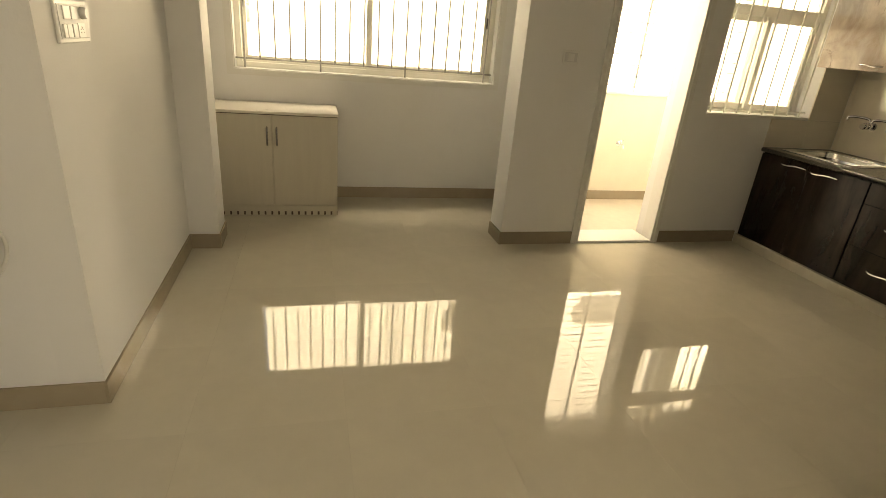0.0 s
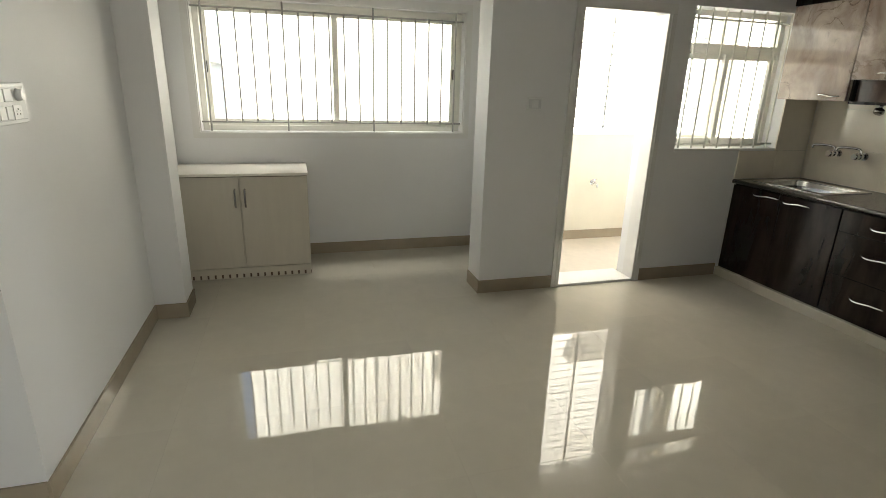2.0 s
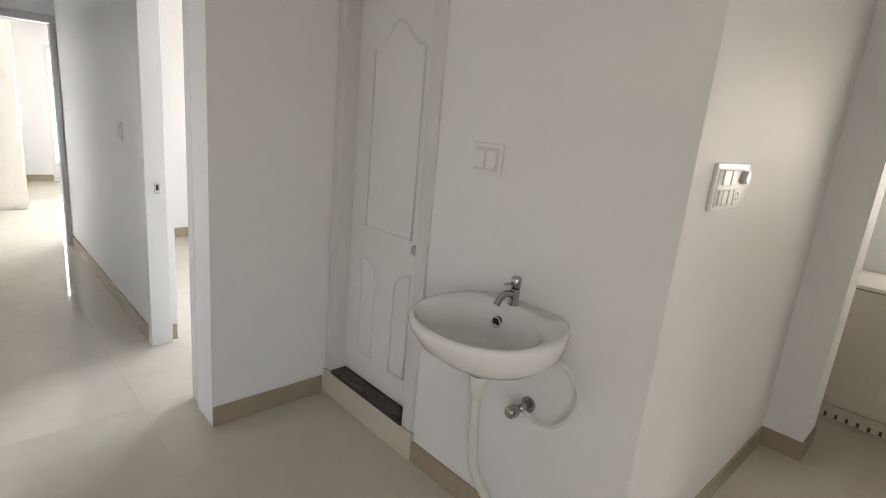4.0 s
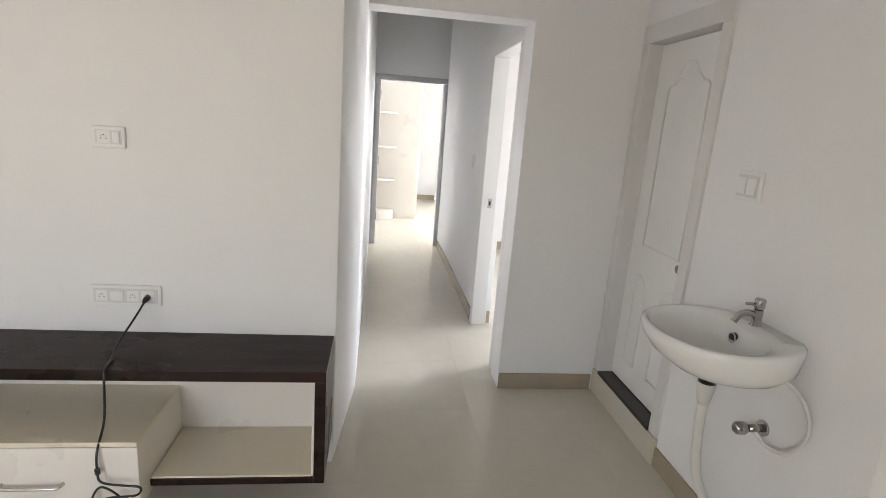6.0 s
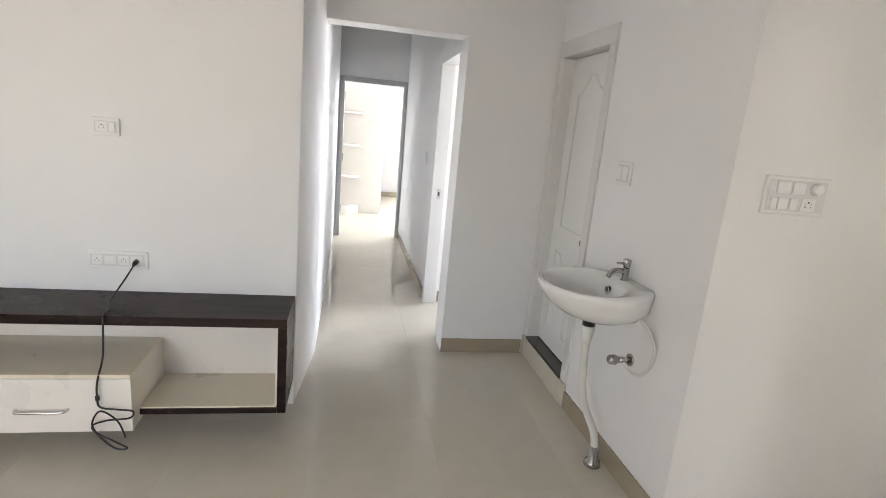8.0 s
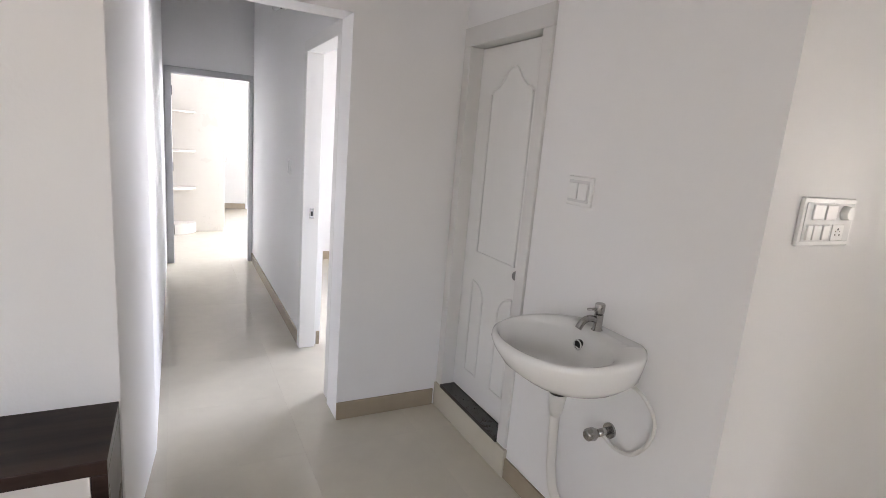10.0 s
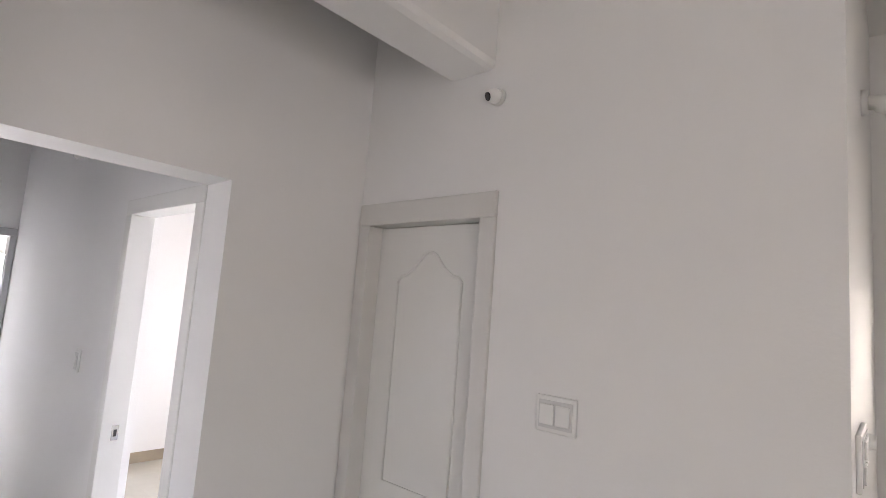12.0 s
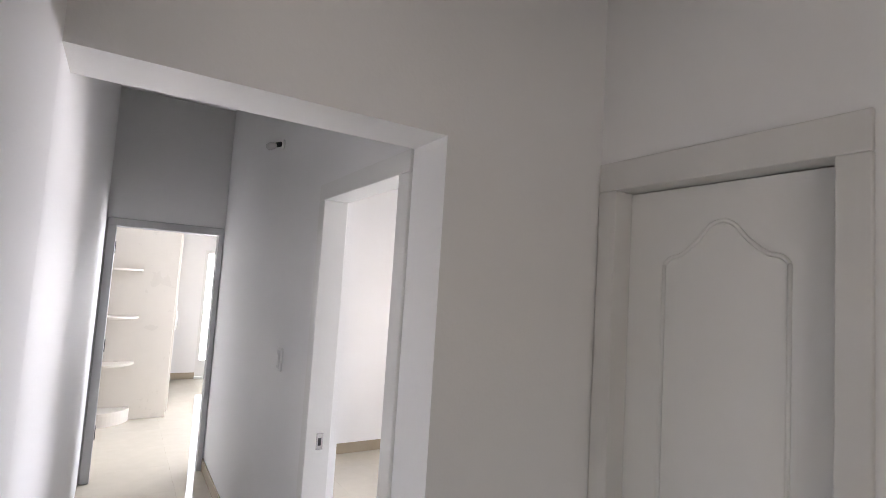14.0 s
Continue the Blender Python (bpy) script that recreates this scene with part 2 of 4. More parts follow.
def panel_with_holes(axis, p0, p1, u0, u1, z0, z1, holes=()):
    """A wall slab between p0 and p1 across the axis 'x' or 'y', from u0 to u1 along it, with openings (u0, u1, z0, z1) through it."""
    bm = bmesh.new()
    us = sorted({u0, u1, *[c for h in holes for c in h[:2] if u0 < c < u1]})
    zs = sorted({z0, z1, *[c for h in holes for c in h[2:] if z0 < c < z1]})
    solid = lambda i, j: 0 <= i < len(us) - 1 and 0 <= j < len(zs) - 1 and not any(
        h[0] <= (us[i] + us[i + 1]) / 2 <= h[1] and h[2] <= (zs[j] + zs[j + 1]) / 2 <= h[3] for h in holes)
    cache = {}

    def vert(p, i, j):
        key = (p, i, j)
        if key not in cache:
            cache[key] = bm.verts.new((p, us[i], zs[j]) if axis == "x" else (us[i], p, zs[j]))
        return cache[key]

    for i in range(len(us) - 1):
        for j in range(len(zs) - 1):
            if not solid(i, j):
                continue
            for p in (p0, p1):
                bm.faces.new([vert(p, i, j), vert(p, i + 1, j), vert(p, i + 1, j + 1), vert(p, i, j + 1)])
            for di, dj, e in ((-1, 0, ((i, j), (i, j + 1))), (1, 0, ((i + 1, j), (i + 1, j + 1))), (0, -1, ((i, j), (i + 1, j))), (0, 1, ((i, j + 1), (i + 1, j + 1)))):
                if not solid(i + di, j + dj):
                    bm.faces.new([vert(p0, *e[0]), vert(p0, *e[1]), vert(p1, *e[1]), vert(p1, *e[0])])
    bmesh.ops.recalc_face_normals(bm, faces=bm.faces[:])
    return bm


def mesh_object(name, bm, material, origin):
    bmesh.ops.translate(bm, verts=bm.verts[:], vec=-origin)
    me = bpy.data.meshes.new(name)
    bm.to_mesh(me)
    bm.free()
    me.materials.append(material)
    return new(name, me)


def thing(name, at, label, category="", group="", kind=""):
    """An Empty at the thing's base, for its parts."""
    ob = new(name)
    ob.empty_display_size = 0.1
    ob.location = at
    ORG[ob] = Vector(at)
    return tagged(ob, label, category, group, kind)


def solid(name, bm, material, label, category="", group="", kind=""):
    """A thing of one mesh."""
    c = [sum((v.co[k] for v in bm.verts)) / len(bm.verts) for k in range(3)]
    c[2] = min(v.co.z for v in bm.verts)
    ob = mesh_object(name, bm, material, Vector(c))
    ob.location = c
    ORG[ob] = Vector(c)
    return tagged(ob, label, category, group, kind)


def part(name, bm, material, parent, label=""):
    """One mesh under a thing or under a part; the bmesh is in world places."""
    ob = mesh_object(name, bm, material, ORG[parent])
    ob.parent = parent
    ORG[ob] = ORG[parent]
    return tagged(ob, label)


def structure(name, bm, material, label=""):
    return solid(name, bm, material, label, kind="structure")


def piece(name, me, parent, at):
    ob = new(name, me)
    ob.parent = parent
    ob.location = Vector(at) - ORG[parent]
    return ob


# ---- plan ----
CEIL = 3.15
X_TV, X_OP, X_SW, X_TILE = -0.71, -1.41, 0.32, 5.418
Y_WC, Y_COL, Y_OUT, Y_TVEND = 3.03, 4.637, 5.84, 1.485
Y_CL, Y_CR, X_FD = 1.555, 2.44, -5.146

# ---- walls ----
ALC_WIN = (0.50, 2.765, 1.065, 2.13)
UT_WIN = (3.10, 5.40, 1.08, 3.05)
K_WIN = (4.10, 5.085, 1.065, 2.105)
K_DOOR = (3.165, 3.905, -0.005, 2.075)
WC_DOOR = (-1.375, -0.685, 0.0, 2.085)
structure("wall_north", panel_with_holes("y", Y_OUT, Y_OUT + 0.2, 0.1, 5.62, 0, CEIL, (ALC_WIN, UT_WIN)), M_WALL, "white painted outer wall with two wide openings")
structure("wall_column", panel_with_holes("y", Y_COL, Y_COL + 0.25, X_SW, X_TILE, 0, CEIL, ((0.506, 2.533, -0.1, 2.115), K_DOOR, K_WIN)), M_WALL, "white painted wall with alcove, doorway and kitchen window")
structure("wall_alcove_east", boxes((2.93, 3.05, Y_COL + 0.25, Y_OUT, 0, CEIL)), M_WALL, "white painted wall between alcove and utility balcony")
structure("wall_switch", boxes((0.17, X_SW, Y_WC, Y_OUT, 0, CEIL)), M_WALL, "white painted wall carrying the large switch plate")
structure("wall_bathroom", panel_with_holes("y", Y_WC, Y_WC + 0.15, X_OP, 0.17, 0, CEIL, (WC_DOOR,)), M_WALL, "white painted bathroom wall with a doorway")
structure("wall_bathroom_back", boxes((X_OP, 0.17, 4.6, 4.7, 0, CEIL)), M_WALL, "plain bathroom wall")
structure("wall_opening", panel_with_holes("x", X_OP - 0.19, X_OP, Y_CL - 0.12, 5.6, 0, CEIL, ((Y_CL, 2.417, -0.1, 2.1),)), M_WALL, "white painted wall with the corridor opening")
structure("wall_tv", boxes((-0.94, X_TV, -1.4, Y_TVEND, 0, 2.09), (-0.94, X_TV - 0.012, -1.4, Y_TVEND, 2.09, CEIL)), M_WALL, "white painted wall behind the television unit")
bm = boxes((X_OP, X_TV - 0.013, Y_TVEND - 0.14, Y_TVEND + 0.001, 0, CEIL))
for v in bm.verts:
    if v.co.x < -1.2 and v.co.y > Y_TVEND:
        v.co.y = Y_CL + 0.0005
structure("wall_tv_return", bm, M_WALL, "white painted end of the television wall")
structure("beam", boxes((-0.94, X_TV, Y_TVEND - 0.02, Y_WC + 0.02, 2.592, CEIL + 0.02), bev=0.03), M_WALL, "white painted concrete beam under the ceiling")
structure("wall_corridor_south", boxes((X_FD, X_OP - 0.19, Y_CL - 0.12, Y_CL, 0, CEIL)), M_WALL, "white painted corridor wall")
structure("wall_corridor_north", panel_with_holes("y", Y_CR, Y_CR + 0.15, X_FD, X_OP - 0.19, 0, CEIL, ((-2.49, -1.67, -0.1, 2.08),)), M_WALL, "white painted corridor wall with a bedroom doorway")
structure("wall_corridor_end", panel_with_holes("x", X_FD - 0.15, X_FD, 0.3, 5.4, 0, CEIL, ((Y_CL + 0.012, Y_CR - 0.008, -0.1, 2.085),)), M_WALL, "white painted wall with the far bedroom doorway")
structure("wall_bedroom_north", panel_with_holes("y", 5.4, 5.6, X_FD - 0.15, X_OP - 0.19, 0, CEIL, ((-4.7, -2.3, 0.9, 2.1),)), M_WALL, "white bedroom wall with a window opening")
structure("wall_far_west", panel_with_holes("x", -9.59, -9.39, 0.3, 4.6, 0, CEIL, ((2.83, 3.75, 0.03, 2.06),)), M_WALL, "white wall with a tall balcony opening")
structure("wall_far_south", boxes((-9.39, X_FD - 0.15, 0.15, 0.3, 0, CEIL)), M_WALL, "white bedroom wall")
structure("wall_far_north", panel_with_holes("y", 4.4, 4.6, -9.39, X_FD - 0.15, 0, CEIL, ((-8.4, -6.6, 0.9, 2.1),)), M_WALL, "white bedroom wall with a window opening")
# Unseen; lengthened east of the room to keep sun off the added balcony.
structure("wall_living_south", boxes((-0.94, 4.62, -1.6, -1.4, 0, CEIL)), M_WALL, "plain living room wall, run on past the room to shut out the sun")
# The opening and the parapet beyond are unseen, added to let light in.
structure("wall_living_east", panel_with_holes("x", 3.03, 3.2, -1.4, 1.43, 0, CEIL, ((-1.1, 1.0, -0.1, 2.1),)), M_WALL, "white living room wall ending at the counter, unseen opening added for light")
structure("wall_balcony", boxes((4.5, 4.62, -1.4, 1.28, 0, 0.95)), M_WALL, "plain parapet of the added, unseen balcony")
structure("wall_kitchen_south", boxes((3.2, 5.62, 1.28, 1.43, 0, CEIL)), M_WALL, "plain kitchen wall")
structure("wall_kitchen_east", boxes((X_TILE + 0.012, 5.62, 1.43, Y_COL + 0.25, 0, CEIL)), M_WALL, "plain kitchen wall behind the tiles")
structure("wall_utility_east", panel_with_holes("x", 5.43, 5.62, Y_COL + 0.25, Y_OUT, 0, CEIL, ((Y_COL + 0.32, Y_OUT - 0.05, 1.08, 3.05),)), M_CREAM, "cream balcony wall with an open side")
structure("ceiling", boxes((-9.59, 5.62, -1.6, 6.04, CEIL, CEIL + 0.15)), M_CEIL, "white painted ceiling slab")
floor = structure("floor", boxes((-9.59, 5.62, -1.6, 6.04, -0.15, -0.004)), M_GROUT, "beige polished vitrified tile floor")

# ---- skirting ----
def skirting(x0, x1, y0, y1, h=0.1):
    structure("baseboard", boxes((x0, x1, y0, y1, 0, h), bev=0.002), M_SKIRT, "brown-beige tile skirting along the wall")


S = 0.012
skirting(X_SW, X_SW + S, Y_WC - S, Y_COL)
skirting(X_SW + S, 0.506 + S, Y_COL - S, Y_COL)
skirting(0.506, 0.506 + S, Y_COL, Y_COL + 0.25)
skirting(2.533 - S, 3.135, Y_COL - S, Y_COL)
skirting(2.533 - S, 2.533, Y_COL, Y_COL + 0.25)
skirting(3.935, 4.70, Y_COL - S, Y_COL)
skirting(0.33, 2.93, Y_OUT - S, Y_OUT)
skirting(3.05, 5.43, Y_OUT - S, Y_OUT)
skirting(-0.655, X_SW, Y_WC - S, Y_WC)
skirting(X_OP, X_OP + S, 2.417, Y_WC - 0.03)
skirting(X_FD, -2.53, Y_CR - S, Y_CR)
skirting(-9.39, -9.39 + S, 0.3, 2.83)
skirting(X_FD - 0.15 - S, X_FD - 0.15, 2.6, 4.4)
skirting(X_FD, X_FD + S, 2.6, 5.4)
skirting(-2.49, -2.48, 2.56, 2.585)


# ---- small shared builders ----
def wave_handle(parent, along, a, b, z, off, out, name="handle"):
    """A bright wavy bar handle with two feet; along 'x' or 'y' from a to b, on a face at off, standing out by the signed length out."""
    pts = []
    for i in range(17):
        t = i / 16
        u = a + (b - a) * t
        d = off + out * min(1, 6 * t, 6 * (1 - t))
        zz = z + 0.006 * math.sin(2 * math.pi * t)
        pts.append((u, d, zz) if along == "x" else (d, u, zz))
    return part(name, tube(pts, 0.0055, 8), M_CHROME, parent, "bright chrome handle")


def upright_handle(parent, x, y, z0, z1):
    pts = spline([(x, y, z0), (x, y - 0.02, z0 + 0.006), (x, y - 0.028, z0 + 0.03), (x, y - 0.028, z1 - 0.03), (x, y - 0.02, z1 - 0.006), (x, y, z1)], 5)
    return part("handle", tube(pts, 0.007, 8), M_DULL, parent, "dull steel bow handle")


def wall_plate(name, face, off, u0, u1, z0, z1, modules, label, category, sgn):
    """A switch or socket plate on a wall: face is the axis across the wall, off its place, sgn the side it looks to."""
    def bx(a0, a1, c0, c1, d0, d1, bev=0.0015):
        lo, hi = sorted((off + sgn * d0, off + sgn * d1))
        return boxes((lo, hi, a0, a1, c0, c1) if face == "x" else (a0, a1, lo, hi, c0, c1), bev=bev)

    at = (off, (u0 + u1) / 2, z0) if face == "x" else ((u0 + u1) / 2, off, z0)
    t = thing(name, at, label, category)
    part("plate", bx(u0, u1, z0, z1, 0, 0.012, 0.004), M_PLASTIC, t)
    # Shade round the modules is put into this frame's grey.
    part("inner_frame", bx(u0 + 0.012, u1 - 0.012, z0 + 0.014, z1 - 0.014, 0.012, 0.0145), M_GREY, t, "inner frame, its grey painting the shade in the module gaps")
    for kind, a0, a1, c0, c1 in modules:
        mid, cz = (a0 + a1) / 2, (c0 + c1) / 2
        if kind == "rocker":
            part("rocker", bx(a0, a1, c0, c1, 0.0145, 0.020, 0.002), M_PLASTIC, t)
        elif kind == "knob":
            d0, d1 = off + sgn * 0.0145, off + sgn * 0.034
            pts = [(d0, mid, cz), (d1, mid, cz)] if face == "x" else [(mid, d0, cz), (mid, d1, cz)]
            part("regulator_knob", tube(pts, [0.021, 0.018], 24), M_PLASTIC, t)
        else:
            s = part("socket_face", bx(a0, a1, c0, c1, 0.0145, 0.017), M_PLASTIC, t)
            w = (a1 - a0) / 2
            for du, dz, q in ((0, 0.32, 0.10), (-0.38, -0.22, 0.075), (0.38, -0.22, 0.075), (-0.38, 0.12, 0.05), (0.38, 0.12, 0.05)):
                q *= w
                # No real recess: a black square paints the dark of each pin hole.
                part("pin_hole", bx(mid + du * w - q, mid + du * w + q, cz + dz * w - q, cz + dz * w + q, 0.0165, 0.0176, 0.0), M_BLACK, s, "black square painting the shade in a pin hole")
    return t


def bars(win, xs, y, z0, z1, r, rails, ry, mat, x0, x1):
    for x in xs:
        part("bar", tube([(x, y, z0), (x, y, z1)], r, 6), mat, win)
    for z in rails:
        part("rail", tube([(x0, ry, z), (x1, ry, z)], r, 6), mat, win)


# ---- alcove window ----
w1 = thing("window_1", (1.63, Y_OUT + 0.1, 1.065), "wide sliding window with cream frame and metal grille", kind="structure")
x0, x1, z0, z1 = ALC_WIN
part("window_frame", panel_with_holes("y", Y_OUT + 0.10, Y_OUT + 0.18, x0 + 0.03, x1 - 0.03, z0 + 0.03, z1 - 0.03, ((x0 + 0.075, x1 - 0.075, z0 + 0.07, z1 - 0.07),)), M_ALU, w1)
part("window_sill", boxes((x0, x1, Y_OUT + 0.001, Y_OUT + 0.2, z0 - 0.004, z0 + 0.028), bev=0.003), M_FRAME, w1)
part("lining", panel_with_holes("y", Y_OUT + 0.001, Y_OUT + 0.195, x0, x1, z0 + 0.028, z1, ((x0 + 0.028, x1 - 0.028, z0, z1 - 0.028),)), M_FRAME, w1)
for a, b, yy in ((x0 + 0.075, 1.65, Y_OUT + 0.145), (1.595, x1 - 0.075, Y_OUT + 0.115)):
    sash = part("sash", panel_with_holes("y", yy, yy + 0.025, a, b, z0 + 0.07, z1 - 0.07, ((a + 0.045, b - 0.045, z0 + 0.12, z1 - 0.115),)), M_ALU, w1)
    p = part("pane", boxes((a + 0.045, b - 0.045, yy + 0.010, yy + 0.015, z0 + 0.12, z1 - 0.115)), M_GLASS, sash)
    p.visible_shadow = False
    part("latch", boxes((a + 0.012 if a < 1 else b - 0.028, a + 0.028 if a < 1 else b - 0.012, yy - 0.008, yy, 1.55, 1.64), bev=0.003), M_BLACK, sash, "small black latch")
part("trim", panel_with_holes("y", Y_OUT - 0.014, Y_OUT, x0 - 0.035, x1 + 0.03, z0 - 0.026, z1 + 0.038, ((x0 + 0.02, x1 - 0.02, z0 + 0.02, z1 - 0.02),)), M_FRAME, w1, "raised white plaster trim")
bars(w1, [0.60 + 0.1215 * i for i in (0, 5, 11, 17)], Y_OUT + 0.055, z0 + 0.028, z1 - 0.028, 0.0075, (), 0, M_BAR, 0, 0)
bars(w1, [0.60 + 0.1215 * i for i in range(18) if i not in (0, 5, 11, 17)], Y_OUT + 0.055, 1.158, 2.042, 0.0075, (1.165, 2.035), Y_OUT + 0.064, M_BAR, x0 + 0.028, x1 - 0.028)

rod = thing("curtain_rod", (1.6, 5.76, 2.2), "thin white curtain rod across the alcove window", "curtain rod")
part("rod", tube([(0.34, 5.76, 2.235), (2.9, 5.76, 2.235)], 0.009, 10), M_FRAME, rod)
for x in (0.40, 2.86):
    part("bracket", boxes((x - 0.01, x + 0.01, 5.752, Y_OUT + 0.001, 2.222, 2.248), (x - 0.015, x + 0.015, Y_OUT - 0.006, Y_OUT + 0.001, 2.20, 2.27), bev=0.002), M_FRAME, rod)

# ---- kitchen window ----
w2 = thing("window_2", (4.6, Y_COL + 0.1, 1.065), "kitchen window with sliding panes, fanlight and grille", kind="structure")
x0, x1, z0, z1 = K_WIN
part("window_frame", panel_with_holes("y", Y_COL + 0.14, Y_COL + 0.21, x0, x1, z0, z1, ((x0 + 0.04, x1 - 0.04, z0 + 0.045, 1.80), (x0 + 0.04, x1 - 0.04, 1.87, z1 - 0.04))), M_ALU, w2)
part("window_sill", boxes((x0, x1, Y_COL - 0.006, Y_COL + 0.14, z0 - 0.002, z0 + 0.018), bev=0.003), M_FRAME, w2)
for a, b, yy in ((x0 + 0.04, 4.62, Y_COL + 0.18), (4.565, x1 - 0.04, Y_COL + 0.15)):
    sash = part("sash", panel_with_holes("y", yy, yy + 0.022, a, b, z0 + 0.045, 1.80, ((a + 0.04, b - 0.04, z0 + 0.085, 1.76),)), M_ALU, w2)
    p = part("pane", boxes((a + 0.04, b - 0.04, yy + 0.009, yy + 0.013, z0 + 0.085, 1.76)), M_GLASS, sash)
    p.visible_shadow = False
p = part("fanlight_pane", boxes((x0 + 0.04, x1 - 0.04, Y_COL + 0.17, Y_COL + 0.174, 1.87, z1 - 0.04)), M_GLASS, w2)
p.visible_shadow = False
bars(w2, [4.16 + 0.123 * i for i in range(8)], Y_COL + 0.035, z0 + 0.018, z1, 0.0075, (1.115, 2.03), Y_COL + 0.046, M_ALU, x0, x1)

# ---- utility doorway ----
d1 = thing("door_1", (3.53, Y_COL, 0), "cream painted frame of the open utility doorway", kind="structure")
a, b, zt = 3.135, 3.935, 2.1
for lo, hi in ((a, a + 0.065), (b - 0.065, b)):
    part("jamb", boxes((lo, hi, Y_COL - 0.014, Y_COL + 0.12, 0.0, zt - 0.065), (lo + 0.02 if lo > 3.5 else lo + 0.03, hi - 0.03 if lo > 3.5 else hi - 0.02, Y_COL - 0.02, Y_COL - 0.014, 0, zt - 0.065), bev=0.003), M_FRAME, d1)
part("head", boxes((a, b, Y_COL - 0.014, Y_COL + 0.12, zt - 0.065, zt), bev=0.003), M_FRAME, d1)
part("threshold", boxes((a + 0.065, b - 0.065, Y_COL - 0.01, Y_COL + 0.25, 0.0, 0.02), bev=0.003), M_FRAME, d1)
structure("floor_utility", boxes((3.05, 5.43, Y_COL + 0.25, Y_OUT, -0.003, 0.006)), M_UFLOOR, "dull brown tiled balcony floor")
structure("wall_utility_lining", panel_with_holes("y", Y_OUT - 0.006, Y_OUT, 3.05, 5.43, 0.1, CEIL, (UT_WIN,)), M_CREAM, "cream painted parapet wall of the utility balcony")
w3 = thing("window_3", (4.2, Y_OUT + 0.1, 1.08), "open balcony grille of thin white horizontal bars", kind="structure")
part("coping", boxes((UT_WIN[0], UT_WIN[1], Y_OUT - 0.02, Y_OUT + 0.2, 1.076, 1.10), bev=0.004), M_WALL, w3)
for i in range(20):
    part("bar", tube([(UT_WIN[0], Y_OUT + 0.1, 1.15 + 0.098 * i), (UT_WIN[1], Y_OUT + 0.1, 1.15 + 0.098 * i)], 0.006, 6), M_WBAR, w3)
for x in (3.3, 3.78, 4.28, 4.78):
    part("upright", boxes((x - 0.012, x + 0.012, Y_OUT + 0.106, Y_OUT + 0.114, 1.10, 3.05)), M_WBAR, w3)


def bib_tap(name, x, y, z, dx, dy, label, size=1.0):
    """A wall tap that points along (dx, dy)."""
    t = thing(name, (x, y, z - 0.03), label, "tap")
    d, up = Vector((dx, dy, 0)), Vector((0, 0, 1))
    o = Vector((x, y, z))
    part("flange", tube([o, o + d * 0.008 * size], 0.027 * size, 20), M_CHROME, t)
    part("body", tube([o, o + d * 0.055 * size], [0.012 * size, 0.015 * size], 12), M_CHROME, t)
    part("spout", tube(spline([o + d * 0.045 * size, o + d * 0.085 * size, o + d * 0.11 * size - up * 0.012 * size, o + d * 0.118 * size - up * 0.04 * size], 5), 0.010 * size, 10), M_CHROME, t)
    part("tap_handle", tube([o + d * 0.05 * size + up * 0.01 * size, o + d * 0.05 * size + up * 0.045 * size], [0.008 * size, 0.012 * size], 10), M_CHROME, t)
    part("lever", tube([o + d * 0.05 * size + up * 0.042 * size - Vector((dy, dx, 0)) * 0.03 * size, o + d * 0.05 * size + up * 0.042 * size + Vector((dy, dx, 0)) * 0.03 * size], 0.006 * size, 8), M_CHROME, t)
    return t


bib_tap("tap", 4.154, Y_OUT - 0.006, 0.6, 0, -1, "small chrome tap on the cream balcony wall", 0.9)

# ---- alcove cabinet ----
cab = thing("storage_cabinet", (0.83, 5.56, 0), "low cream laminate cabinet with two closed doors, under the window", "cabinet")
cx0, cx1, cy0, cy1 = 0.335, 1.325, 5.303, Y_OUT - 0.013
part("body", boxes((cx0, cx1, cy0 + 0.02, cy1, 0.085, 0.81)), M_CABLAM, cab)
part("top", boxes((cx0 - 0.003, cx1 + 0.006, cy0 - 0.012, cy1, 0.811, 0.832), bev=0.003), M_WHITE, cab, "white laminate top")
part("plinth", boxes((cx0, cx1, cy0 + 0.012, cy0 + 0.03, 0.034, 0.083), (cx0, cx1, cy0 + 0.03, cy1, 0.0, 0.083)), M_CABLAM, cab)
for i in range(19):
    part("foot_block", boxes((cx0 + 0.004 + i * 0.0525, cx0 + 0.041 + i * 0.0525, cy0 + 0.010, cy0 + 0.03, 0.0, 0.034)), M_CABLAM, cab)
# Both strips below put gap shade into the colour.
part("top_gap", boxes((cx0 + 0.002, cx1 - 0.002, cy0 + 0.004, cy0 + 0.02, 0.8035, 0.811)), M_BROWN, cab, "thin dark strip painting the shade in the gap under the top")
part("shadow_gap", boxes((cx0, cx1, cy0 + 0.024, cy0 + 0.0295, 0.001, 0.034)), M_BROWN, cab, "dark brown strip painting the shade between the foot blocks")
for a, b, hx in ((cx0 + 0.002, 0.825, 0.793), (0.832, cx1 - 0.002, 0.864)):
    door = part("door", boxes((a, b, cy0, cy0 + 0.019, 0.092, 0.803), bev=0.002), M_CABLAM, cab)
    upright_handle(door, hx, cy0, 0.575, 0.712)

# ---- bathroom door ----
d2 = thing("door_2", (-1.03, Y_WC + 0.08, 0), "closed white moulded bathroom door in a painted frame", kind="structure")
for lo, hi in ((-1.403, -1.333), (-0.732, -0.662)):
    part("jamb", boxes((lo, hi, Y_WC - 0.014, Y_WC + 0.13, 0.145, 2.03), bev=0.004), M_BATHFRAME, d2)
part("head", boxes((-1.403, -0.662, Y_WC - 0.014, Y_WC + 0.13, 2.03, 2.125), bev=0.004), M_BATHFRAME, d2)
